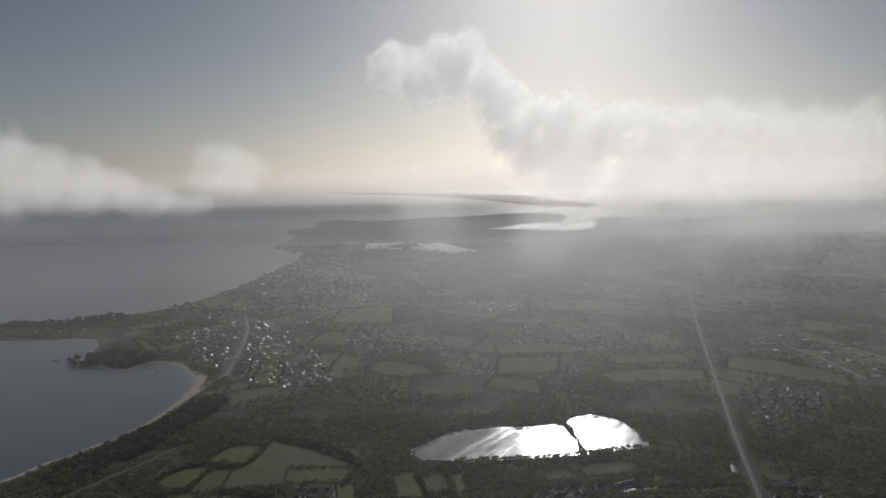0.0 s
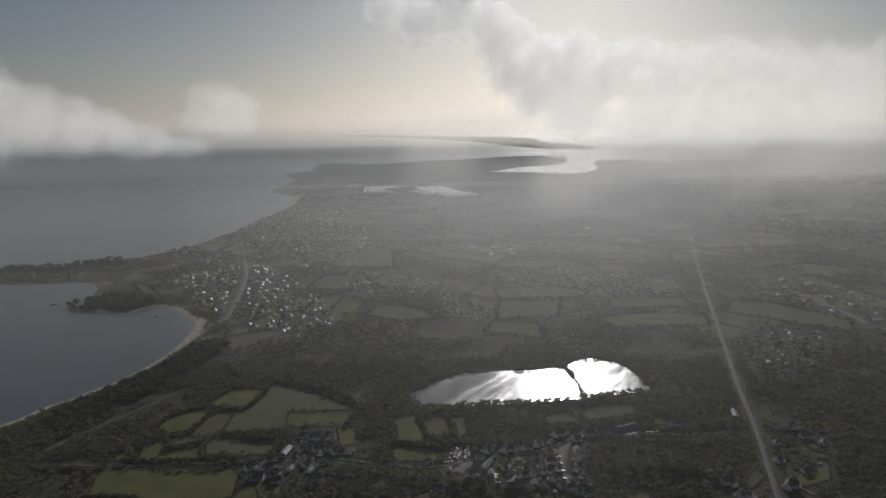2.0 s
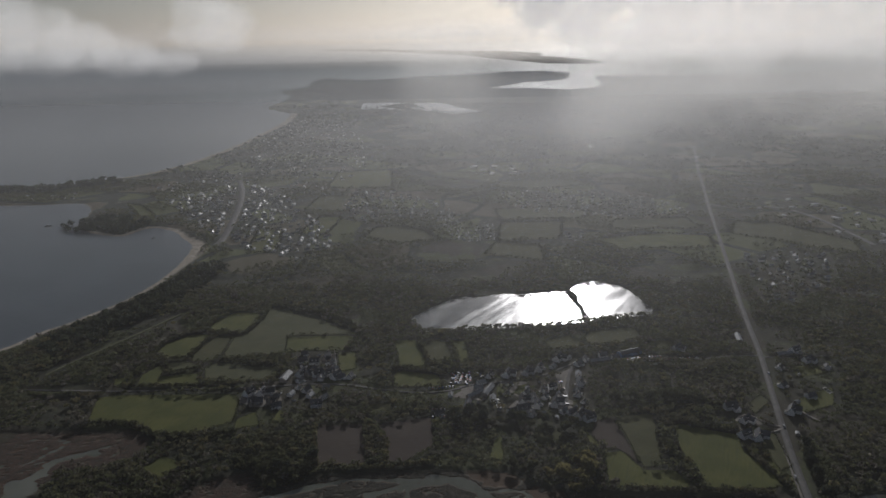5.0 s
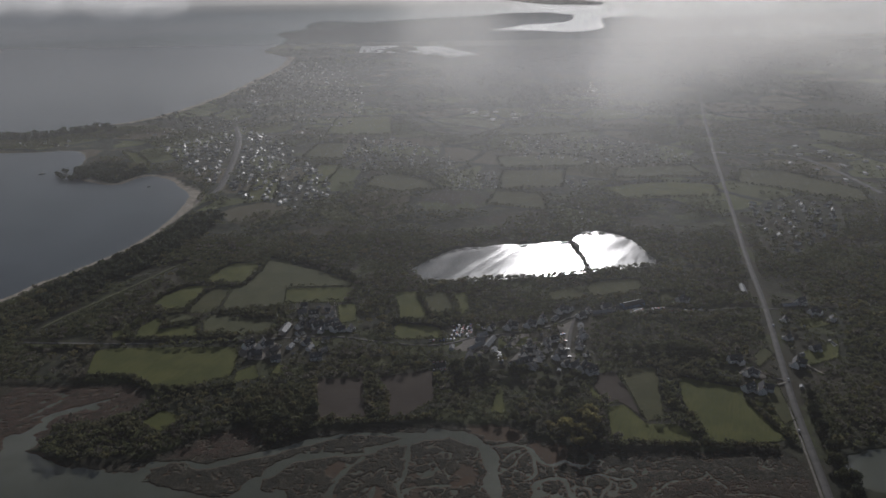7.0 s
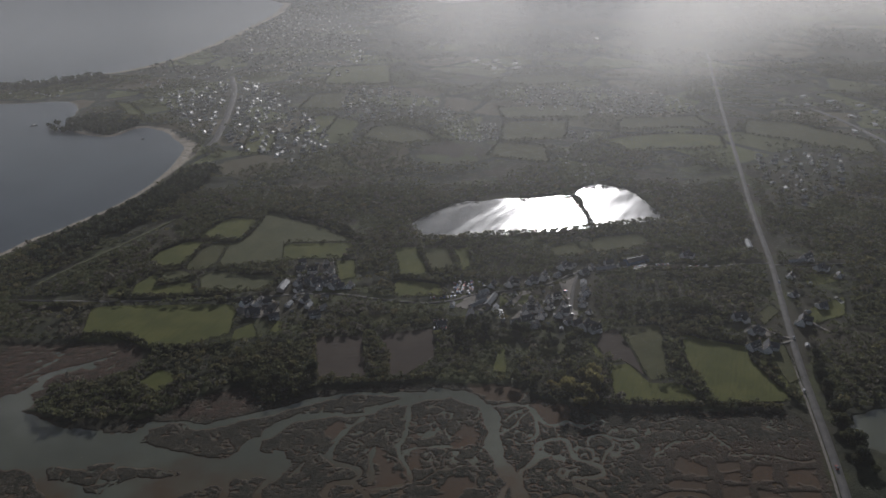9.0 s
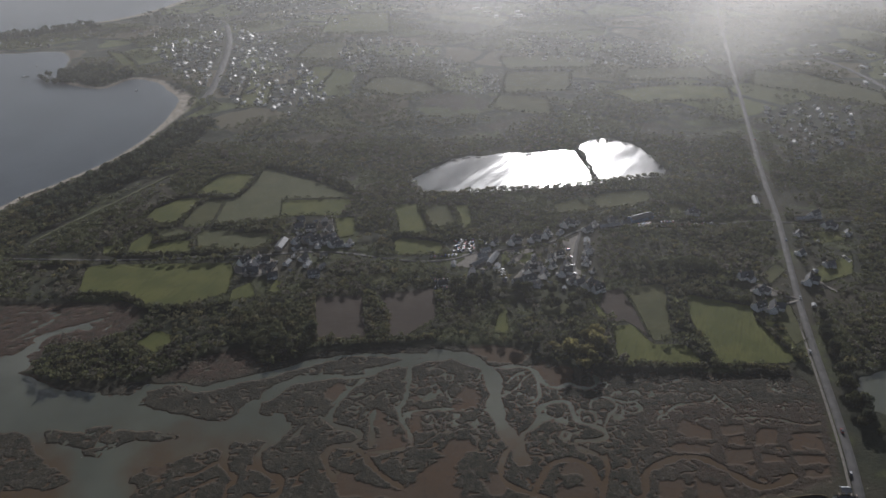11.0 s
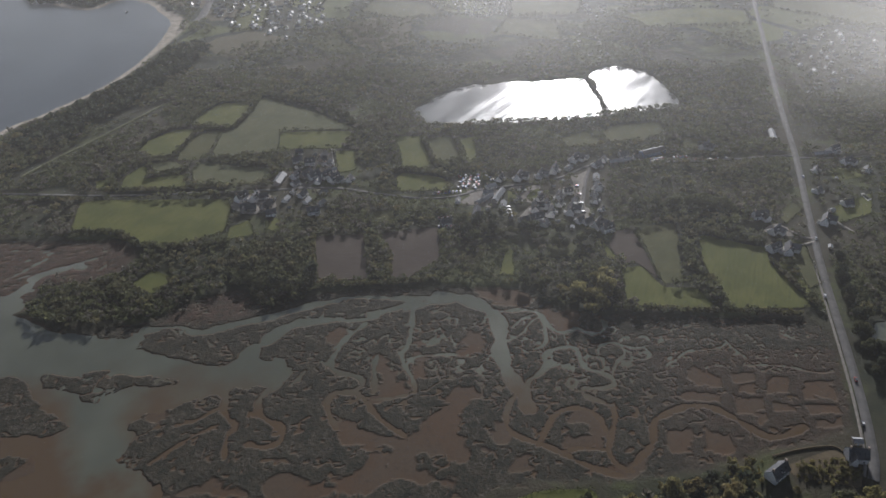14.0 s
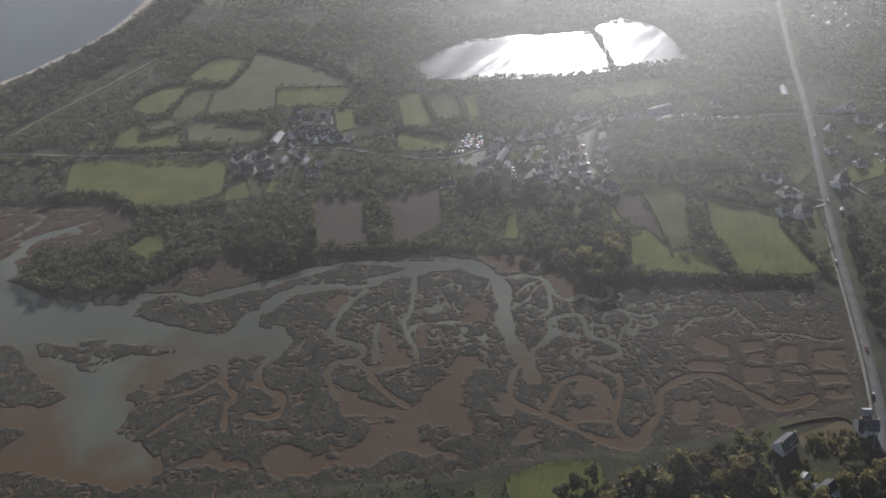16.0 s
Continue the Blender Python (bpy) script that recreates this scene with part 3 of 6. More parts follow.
    for wide, line in CREEKS:
        run = rounded(line, 2, False)
        for k, pair in enumerate(zip(run[:-1], run[1:])):
            slim = wide * (0.6 if wide < 4 else 0.75 if wide < 7 else 0.95) * (1 - 0.3 * (k / len(run)) ** 2) * (0.85 + 0.25 * math.sin(0.9 * k + wide))
            d = off_line(mx, my, pair) + 0.7 * ruffle(mx, my, 7, 1.0) + 0.6 * ruffle(mx, my, 3.2, 4.0)
            cut = np.minimum(cut, (d - slim / 2) * 0.11 + WATER_Z)
    d = depth_near(mx, my, rounded(ESTUARY, 1)) + 2.0 * ruffle(mx, my, 12, 3.0) + 2.4 * ruffle(mx, my, 4.5, 1.5)
    cut = np.minimum(cut, np.clip(-d * 0.1 + WATER_Z, -3, 9))
    for line in MARSH_ISLES:
        d = depth_near(mx, my, np.array(line, float)) + 1.6 + 1.2 * ruffle(mx, my, 5, 2.0)
        dug = np.maximum(runs, runs2) > 0.55
        cut = np.where((d > -1.5) & ~dug, np.maximum(cut, np.clip(d * 0.1 + WATER_Z + 0.06, -1, -0.64)), cut)
    flat = np.minimum(flat, cut)
    bare = np.clip((-0.725 - flat) / 0.03, 0, 1)
    w = marsh[near]
    z[near] = z[near] * (1 - w) + flat * w
    mud = np.zeros(x.shape)
    mud[near] = np.maximum(bare, soft) * w
    rust = np.maximum(np.clip(depth_near(x, y, MARSH_WEST) / 12 + 0.3, 0, 1), np.clip(depth_near(x, y, RUST_MARSH) / 8 + 0.3, 0, 1))
    rust = np.maximum(rust, 0.55 * np.clip((x - 105) / 40, 0, 1) * (y < 470))
    return z, sand, marsh, mud, rust


LAND_Z, sand_part, marsh_part, mud_part, rust_part = land_height()
bx, by, bz = bowl(GX, GY, LAND_Z)
ground = tagged(sheet("ground", bx, by, bz, GROUND, [("rust", rust_part)], colour=np.stack([sand_part, marsh_part, mud_part, np.ones_like(mud_part)], -1)),
                "dark scrubby coastal land with salt marsh, mud and sand", "ground", kind="structure")


def water_sheet(name, xs, ys, mat, label):
    x, y = fan(xs, ys)
    a, b, c = bowl(x, y, np.full(x.shape, WATER_Z))
    return tagged(sheet(name, a, b, c, mat), label, "water", kind="structure")


far_y = gy[gy > 640]
EDGE = 4100.0   # from here on the land and sea are a glowing painted backdrop
sea_sheet = water_sheet("water", gx[::10], far_y, SEA, "grey-blue sea reaching to the hazy horizon")
tide_sheet = water_sheet("water_tidal", lines((-460, 262, 15)), lines((330, 640, 15)), TIDE, "shallow grey-green tidal water between mudflats")


def pool_sheet(name, line, mat, label):
    p = np.array(line, float)
    lo, hi = p.min(0) - 12, p.max(0) + 12
    x, y = np.meshgrid(np.linspace(lo[0], hi[0], 14), np.linspace(lo[1], hi[1], 14))
    a, b, c = bowl(x, y, np.full(x.shape, WATER_Z + 0.15))
    return tagged(sheet(name, a, b, c, mat), label, "pond", kind="structure")


pool_sheet("pond", POND_WEST + POND_EAST, POND, "shallow lagoon glaring white in the low sun")
pool_sheet("pond_east", EAST_POND, TIDE, "grey pond beside the main road")
for line in FAR_POOLS.values():
    pool_sheet("far_pond", line, SKY_PALE_POND, "distant salt pond, pale with painted sky reflection")


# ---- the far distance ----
def make_glowing_distance():
    """Glowing far sea and land: distance haze and sun glare painted into the colour."""
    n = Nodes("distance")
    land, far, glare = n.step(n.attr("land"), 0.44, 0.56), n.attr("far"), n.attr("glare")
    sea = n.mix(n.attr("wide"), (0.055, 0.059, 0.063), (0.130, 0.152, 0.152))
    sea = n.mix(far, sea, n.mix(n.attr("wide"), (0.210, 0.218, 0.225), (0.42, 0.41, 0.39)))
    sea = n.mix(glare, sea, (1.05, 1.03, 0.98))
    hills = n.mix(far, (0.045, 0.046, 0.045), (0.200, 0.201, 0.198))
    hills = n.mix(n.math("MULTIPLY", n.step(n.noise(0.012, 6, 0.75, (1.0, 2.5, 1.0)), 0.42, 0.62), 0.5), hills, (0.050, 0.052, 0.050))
    # The mist's veil over the right-hand hills is painted into their colour.
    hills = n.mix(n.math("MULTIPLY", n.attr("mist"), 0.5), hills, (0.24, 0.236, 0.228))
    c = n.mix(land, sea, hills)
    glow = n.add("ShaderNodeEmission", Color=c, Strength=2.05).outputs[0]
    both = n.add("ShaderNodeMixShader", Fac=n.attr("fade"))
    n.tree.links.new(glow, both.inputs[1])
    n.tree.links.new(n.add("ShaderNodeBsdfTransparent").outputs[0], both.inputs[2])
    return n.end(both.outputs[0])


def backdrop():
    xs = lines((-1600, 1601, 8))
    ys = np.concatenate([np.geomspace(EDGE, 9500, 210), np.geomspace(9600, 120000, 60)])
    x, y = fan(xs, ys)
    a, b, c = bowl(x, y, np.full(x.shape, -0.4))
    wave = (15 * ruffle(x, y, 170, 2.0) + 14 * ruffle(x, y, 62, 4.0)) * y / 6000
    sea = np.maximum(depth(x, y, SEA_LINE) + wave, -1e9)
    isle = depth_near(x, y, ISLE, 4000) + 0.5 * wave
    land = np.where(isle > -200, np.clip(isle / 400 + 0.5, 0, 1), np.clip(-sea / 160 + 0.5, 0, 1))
    # far pales the colour as haze would; glare paints the sun's glint on the sea.
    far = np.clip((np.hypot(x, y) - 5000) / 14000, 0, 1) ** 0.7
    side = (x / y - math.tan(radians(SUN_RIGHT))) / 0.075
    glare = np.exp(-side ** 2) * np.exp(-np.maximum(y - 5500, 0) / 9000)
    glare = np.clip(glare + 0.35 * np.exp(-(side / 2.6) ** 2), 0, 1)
    return tagged(sheet("backdrop", a, b, c, make_glowing_distance(), [("land", land), ("far", far), ("glare", glare), ("mist", np.clip((x / y - 0.19) / 0.13, 0, 0.85)), ("wide", np.exp(-(side / 4.5) ** 2)), ("fade", np.clip((y - 8000) / 50000, 0, 1) ** 0.6)]),
                  "glowing backdrop of far sea, headland and low island, haze and sun glare painted in", "backdrop", kind="structure")


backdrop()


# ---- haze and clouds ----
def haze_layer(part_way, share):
    """One of several thin haze sheets, part of the way down to the land."""
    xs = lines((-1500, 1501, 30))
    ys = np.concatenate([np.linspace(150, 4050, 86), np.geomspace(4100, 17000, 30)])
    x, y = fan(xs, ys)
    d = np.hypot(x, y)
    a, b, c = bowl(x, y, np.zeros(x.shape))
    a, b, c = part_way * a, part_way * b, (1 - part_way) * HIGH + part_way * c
    # Aerial haze painted as alpha: denser with distance and towards the sun's side.
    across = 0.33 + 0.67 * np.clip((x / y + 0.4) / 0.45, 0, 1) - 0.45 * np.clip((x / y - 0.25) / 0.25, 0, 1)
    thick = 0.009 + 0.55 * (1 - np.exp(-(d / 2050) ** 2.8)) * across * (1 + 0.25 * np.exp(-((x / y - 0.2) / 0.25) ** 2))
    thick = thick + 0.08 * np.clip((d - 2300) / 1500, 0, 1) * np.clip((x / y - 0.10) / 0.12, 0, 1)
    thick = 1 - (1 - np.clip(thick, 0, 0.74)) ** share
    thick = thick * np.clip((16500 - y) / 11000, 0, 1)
    return tagged(sheet("haze", a, b, c, HAZE, [("thick", thick)]), "thin pale sheet that paints distance haze over the coast", "haze", kind="stuff")


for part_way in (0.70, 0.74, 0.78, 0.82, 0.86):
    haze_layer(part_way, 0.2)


def cloud(name, blobs, ahead, deep, slices, step, label, mat=CLOUD, fuzz=0.35, seed=0.0, dense=0.5, thin=0.0):
    """A bank of cloud: soft lumps (x, z, radius, squash) cut into sheets one behind another."""
    lo = np.array([min(b[0] - 1.5 * b[2] for b in blobs), min(b[1] - 1.5 * b[2] * b[3] for b in blobs)])
    hi = np.array([max(b[0] + 1.5 * b[2] for b in blobs), max(b[1] + 1.5 * b[2] * b[3] for b in blobs)])
    xs, zs = np.arange(lo[0], hi[0], step), np.arange(lo[1], hi[1], step)
    vs, fs, ts = [], [], []
    size = np.mean([b[2] for b in blobs])
    for i in range(slices):
        f = (i + 0.5) / slices * 2 - 1
        x, z = np.meshgrid(xs, zs)
        y = ahead + f * deep + 0 * x
        field = np.zeros(x.shape)
        for bx_, bz_, r, squash in blobs:
            r_here = r * math.sqrt(max(1 - 0.8 * f * f, 0.05))
            field = np.maximum(field, 1 - np.hypot(x - bx_, (z - bz_) / squash) / (1.4 * r_here))
        rag = np.array([noise.fractal(Vector((px, f * deep, pz)) / size * 1.1 + Vector((seed, 0, 0)), 0.75, 2.1, 6) for px, pz in zip(x.ravel(), z.ravel())])
        field = np.where(field > 0.02, field + fuzz * rag.reshape(x.shape) * 0.6 * np.clip(field / 0.12, 0, 1), 0.0)
        t = np.clip((field - 0.2) / 0.17, 0, 1)
        edge = np.minimum(np.minimum(x - xs[0], xs[-1] - x), np.minimum(z - zs[0], zs[-1] - z)) / (3 * step)
        t = t * t * (3 - 2 * t) * dense * np.clip((z - lo[1]) / (0.38 * (hi[1] - lo[1])), 0, 1) * np.clip(edge, 0, 1) * (1 - thin * np.clip((x - 60) / 300, 0, 1))
        k = np.arange(x.size).reshape(x.shape) + sum(len(v) for v in vs)
        vs.append(np.stack([x, y, z], -1).reshape(-1, 3))
        ts.append(t.ravel())
        quad = np.stack([k[:-1, :-1], k[:-1, 1:], k[1:, 1:], k[1:, :-1]], -1).reshape(-1, 4)
        some = t.ravel()[quad - (k[0, 0])].max(1) > 0.003
        fs.append(quad[some])
    me = bpy.data.meshes.new(name)
    me.from_pydata(np.vstack(vs).tolist(), [], np.vstack(fs).tolist())
    me.attributes.new("thick", "FLOAT", "POINT").data.foreach_set("value", np.concatenate(ts).astype(np.float32))
    me.materials.append(mat)
    return tagged(new(name, me), label, "cloud", kind="stuff")


def seen_from_path(lumps, ahead):
    """Lumps given as bearings right and up of level, and radius, in degrees, at a distance ahead."""
    k = ahead * math.pi / 180
    return [(k * a, HIGH + k * b, k * r, q) for a, b, r, q in lumps]


LEFT_BANK = [(-36, 1.0, 4.2, 0.9), (-32.5, 1.0, 3.0, 0.9), (-29, 0.2, 2.8, 0.8), (-26, -0.4, 2.4, 0.7), (-23, -1.2, 1.8, 0.7), (-20, -1.6, 1.4, 0.6),
             (-17.2, 1.7, 1.5, 1.0), (-15.2, 1.3, 1.3, 0.9), (-16.2, 0.2, 1.6, 0.8), (-18.2, 0.4, 1.1, 0.8)]
TALL_BANK = [(2.0, 10.0, 1.3, 1.0), (0.3, 9.6, 1.3, 1.0), (-3.6, 9.2, 1.2, 1.0), (-4.2, 8.3, 1.5, 0.9), (-1.8, 8.4, 1.7, 0.9), (1.0, 8.2, 2.2, 0.9), (3.6, 7.4, 1.8, 1.0),
             (4.8, 5.8, 2.0, 1.0), (-1.5, 7.0, 1.6, 0.8), (5.5, 3.4, 2.0, 0.9), (7.6, 4.9, 1.5, 1.0), (9.8, 4.9, 1.6, 1.0), (9.0, 3.0, 2.4, 0.9), (13.0, 4.4, 1.4, 1.0),
             (14.8, 4.4, 1.5, 1.0), (12.0, 2.8, 2.2, 0.9), (17.8, 3.8, 1.8, 1.0), (21.0, 3.8, 2.0, 1.0), (16.0, 2.0, 2.6, 0.9), (24.5, 3.2, 2.4, 1.0), (28.5, 2.6, 2.6, 1.0),
             (33.0, 2.2, 3.2, 1.0), (20.0, 1.2, 3.0, 0.8), (25.0, 0.6, 3.2, 0.8), (31.0, 0.0, 3.6, 0.8), (10.0, 0.8, 2.6, 0.8), (15.0, -0.4, 2.6, 0.8), (7.0, 1.8, 2.0, 0.8),
             (21.0, -1.6, 2.6, 0.6)]
cloud("cloud", seen_from_path(LEFT_BANK, 1050), 1050, 80, 8, 6, "grey-white bank of low cumulus cloud", seed=3.0, dense=0.072, fuzz=0.6)
cloud("cloud", seen_from_path(TALL_BANK, 950), 950, 80, 12, 5, "tall sunlit cumulus cloud glowing white against the sun", seed=8.0, dense=0.155, fuzz=0.62, thin=0.45)
def horizon_haze(ahead, share):
    """One of several added haze sheets over the far sea, thickest at the horizon and below the sun."""
    x, z = np.meshgrid(np.linspace(-5200, 5200, 90), np.linspace(HIGH - 165, HIGH + 1150, 66))
    up = z - HIGH
    # The sun's glow is painted as denser alpha below the sun.
    sunward = np.exp(-((x / 4200 - math.tan(radians(SUN_RIGHT))) / 0.34) ** 2)
    thick = (0.17 + 0.38 * sunward) * (np.exp(-np.maximum(up, 0) / 420) + 0.5 * np.exp(-(up / 70) ** 2)) * np.clip((up + 160) / 160, 0, 1) * np.clip((1100 - up) / 500, 0, 1)
    thick = 1 - (1 - np.clip(thick, 0, 0.7)) ** share
    return tagged(sheet("haze", x, np.full(x.shape, ahead), z, HORIZON, [("thick", thick)]), "pale added haze sheet over the far sea, sun glow painted in", "haze", kind="stuff")


HORIZON = make_mist("horizon_haze", (0.92, 0.918, 0.905), 0.0006, 0.9, 1.1, 0.9)
for ahead in (4130.0, 4150.0, 4170.0, 4190.0, 4210.0):
    horizon_haze(ahead, 0.2)
WISP = make_mist("wisp", (0.98, 0.96, 0.92), 0.09, 0.1, 1.7, 0.9)


def wisp(ahead, seed, most, half, low_z, left, right, top_z=358):
    """A thin ragged veil of cloud about the camera's height."""
    x, z = np.meshgrid(np.linspace(-half, half, 110), np.linspace(low_z - 8, top_z + 4, 50))
    k = half / 115
    rag = k * (5 * ruffle(x, z, 16 * k, seed) + 2.5 * ruffle(x, z, 6 * k, seed + 3))
    low = np.clip((z - low_z + rag) / (15 * k + 2), 0, 1)
    top = np.clip((top_z - z) / (0.45 * (top_z - low_z)), 0, 1)
    side = left + (right - left) * (0.45 * np.clip((x + 11 + 0.4 * rag) / 6, 0, 1) - 0.43 * np.clip((x + 0.5) / 6, 0, 1) + 0.98 * np.clip((x - 14 + 0.25 * rag) / 5, 0, 1))
    t = low * low * (3 - 2 * low) * top * side * np.clip((half - abs(x)) / (0.4 * half), 0, 1) * most
    return tagged(sheet("mist", x, np.full(x.shape, ahead), z, WISP, [("thick", t)]), "thin drifting wisp of cloud", "cloud", kind="stuff")


def veil_of_mist(ahead, low_z, top_z, most):
    """An even, very thin veil across the whole view."""
    x, z = np.meshgrid(np.linspace(-75, 75, 80), np.linspace(low_z - 6, top_z, 50))
    t = np.clip((z - low_z + 3 * ruffle(x, z, 14, 8.0)) / 16, 0, 1) * np.clip((top_z - z) / 18, 0, 1) * np.clip((75 - abs(x)) / 30, 0, 1) * most
    return tagged(sheet("mist", x, np.full(x.shape, ahead), z, WISP, [("thick", t)]), "very thin drifting veil of cloud", "cloud", kind="stuff")


for k in range(5):
    wisp(146 + 3 * k, 1.0 + 1.3 * k, 0.18, 130, 311, 0.03, 1.0, 336)
veil_of_mist(141, 303, 352, 0.014)


# ---- fields and roads ----
def drape(name, line, mat, label, category, high=0.3, kind="structure", smooth=0):
    p = rounded(line, smooth, bite=0.1) if smooth else np.array(line, float)
    bm = bmesh.new()
    a, b, c = bowl(p[:, 0], p[:, 1], np.full(len(p), high))
    top = [bm.verts.new(v) for v in zip(a, b, c)]
    f = bm.faces.new(top)
    low = bmesh.ops.extrude_face_region(bm, geom=[f])
    for v in low["geom"]:
        if isinstance(v, bmesh.types.BMVert):
            v.co.z -= 0.6
    bmesh.ops.recalc_face_normals(bm, faces=bm.faces[:])
    me = bpy.data.meshes.new(name)
    bm.to_mesh(me)
    bm.free()
    me.materials.append(mat)
    return tagged(new(name, me), label, category, kind=kind)


FIELDS = [
    (GRASS, [
    (-327, 625), (-340, 678), (-207, 677), (-199, 661), (-196, 622), (-225, 607), (-258, 603), (-304, 625),
]),
    (GRASS, [
    (-249, 552), (-238, 569), (-218, 558), (-229, 538),
]),
    (GRASS, [
    (19, 334), (18, 352), (39, 361), (69, 362), (72, 334),
]),
    (GRASS_PALE, [
    (255, 601), (276, 597), (267, 540), (255, 534), (256, 568),
]),
    (GRASS, [
    (319, 645), (367, 671), (350, 636), (312, 620),
]),
    (GRASS, [
    (-317, 1153), (-338, 1316), (-289, 1294), (-275, 1169),
]),
    (GRASS_PALE, [
    (60, 1129), (82, 1199), (152, 1178), (149, 1090),
]),
    (GRASS, [
    (-669, 1540), (-627, 1521), (-566, 1423), (-592, 1416),
]),
    (GRASS, [
    (-288, 839), (-281, 870), (-266, 895), (-235, 892), (-229, 872), (-234, 848), (-240, 832),
]),
    (GRASS, [
    (-321, 774), (-321, 798), (-299, 825), (-279, 826), (-278, 810), (-284, 763), (-306, 761),
]),
    (STUBBLE, [
    (-234, 825), (-225, 868), (-224, 908), (-204, 912), (-191, 885), (-151, 862), (-123, 834), (-102, 819),
    (-186, 819), (-179, 771), (-239, 761), (-245, 771), (-246, 820),
]),
    (GRASS_PALE, [
    (-278, 769), (-270, 816), (-249, 819), (-248, 771), (-253, 755), (-275, 753),
]),
    (GRASS, [
    (-179, 773), (-184, 815), (-105, 815), (-114, 775), (-156, 776),
]),
    (GRASS, [
    (-121, 768), (-101, 770), (-96, 729), (-112, 723),
]),
    (STUBBLE, [
    (-246, 707), (-256, 737), (-247, 748), (-206, 737), (-179, 735), (-174, 717), (-186, 705), (-216, 703),
]),
    (GRASS, [
    (-311, 698), (-316, 722), (-306, 743), (-299, 738), (-295, 717), (-259, 724), (-251, 703), (-255, 697),
]),
    (GRASS, [
    (-333, 696), (-340, 713), (-330, 717), (-321, 697),
]),
    (STUBBLE, [
    (-300, 749), (-278, 751), (-262, 740), (-290, 729),
]),
    (GRASS, [
    (-61, 800), (-35, 799), (-24, 742), (-26, 729), (-51, 730),
]),
    (GRASS_PALE, [
    (-30, 795), (-4, 797), (4, 752), (-11, 741), (-21, 744),
]),
    (GRASS, [
    (4, 792), (20, 796), (20, 747), (12, 737),
]),
    (GRASS, [
    (-56, 713), (-50, 721), (-12, 710), (-7, 691), (-12, 686), (-55, 687),
]),
    (GRASS_PALE, [
    (108, 789), (136, 804), (147, 788), (142, 771), (111, 770),
]),
    (GRASS_PALE, [
    (152, 799), (163, 816), (216, 825), (218, 804), (200, 786), (156, 779),
]),
    (GRASS_PALE, [
    (231, 788), (249, 783), (236, 763), (225, 763),
]),
    (PLOUGHED, [
    (-108, 553), (-119, 614), (-78, 616), (-73, 578), (-70, 553),
]),
    (PLOUGHED, [
    (-52, 553), (-54, 588), (-65, 616), (-17, 627), (-15, 576), (-33, 561), (-41, 552),
]),
    (GRASS_PALE, [
    (-75, 651), (-55, 654), (-55, 637), (-72, 633),
]),
    (PLOUGHED, [
    (128, 615), (143, 618), (147, 591), (149, 548), (138, 569), (127, 569), (120, 592),
]),
    (GRASS_PALE, [
    (147, 619), (181, 626), (177, 598), (168, 557), (168, 545), (151, 542), (149, 591),
]),
    (GRASS, [
    (124, 563), (140, 565), (150, 538), (174, 537), (180, 518), (179, 512), (130, 515), (120, 525),
]),
    (GRASS, [
    (116, 600), (124, 574), (116, 576),
]),
    (GRASS, [
    (196, 609), (230, 592), (243, 588), (239, 567), (247, 546), (248, 516), (241, 512), (193, 513), (190,
    528), (188, 570),
]),
    (GRASS, [
    (-191, 611), (-193, 629), (-179, 641), (-170, 617),
]),
    (GRASS, [
    (-162, 621), (-158, 644), (-152, 640), (-150, 620),
]),
    (GRASS, [
    (30, 556), (37, 588), (43, 592), (42, 556),
]),
    (GRASS_PALE, [
    (296, 646), (272, 621), (271, 638), (290, 656),
]),
    (GRASS_PALE, [
    (70, 596), (99, 598), (101, 583), (73, 578),
]),
    (GRASS_PALE, [
    (-140, 1243), (-125, 1305), (-88, 1318), (-38, 1284), (-10, 1220), (-82, 1202),
]),
    (GRASS_PALE, [
    (-281, 1457), (-268, 1584), (-174, 1586), (-155, 1503), (-202, 1433),
]),
    (GRASS, [
    (-267, 1673), (-268, 1871), (-135, 1902), (-117, 1659),
]),
    (GRASS_PALE, [
    (86, 1207), (102, 1326), (214, 1330), (191, 1213),
]),
    (GRASS_PALE, [
    (483, 1226), (517, 1303), (589, 1290), (658, 1168), (634, 1093),
]),
    (GRASS, [
    (244, 1203), (361, 1235), (440, 1215), (427, 1147), (274, 1139),
]),
    (STUBBLE, [
    (98, 1435), (227, 1443), (283, 1398), (252, 1347), (102, 1350),
]),
    (GRASS_PALE, [
    (284, 1261), (310, 1334), (441, 1340), (447, 1263),
]),
    (GRASS_PALE, [
    (113, 1650), (130, 1709), (273, 1733), (336, 1664), (207, 1618),
]),
    (GRASS, [
    (-259, 1279), (-238, 1393), (-197, 1394), (-208, 1261),
]),
]
FIELD_LABELS = {"meadow": "bright green meadow edged with hedges", "pasture": "dull green pasture among hedges",
                "stubble": "pale grey-brown stubble field", "ploughed_soil": "bare dark brown ploughed plot"}
for mat, line in FIELDS:
    drape("field", line, mat, FIELD_LABELS[mat.name], "field", smooth=1)


def road(name, line, wide, mat, label, high=0.6):
    p = rounded(line, 2, False)
    way = np.gradient(p, axis=0)
    way /= np.linalg.norm(way, axis=1)[:, None] + 1e-9
    side = np.stack([-way[:, 1], way[:, 0]], 1) * wide / 2
    rings = []
    for s, h in ((-1.15, high - 0.9), (-1, high), (0, high + 0.08), (1, high), (1.15, high - 0.9)):
        q = p + s * side
        rings.append(np.stack(bowl(q[:, 0], q[:, 1], np.full(len(q), h)), -1))
    r = np.stack(rings, 1)
    return tagged(sheet(name, r[..., 0], r[..., 1], r[..., 2], mat), label, "road", kind="structure")


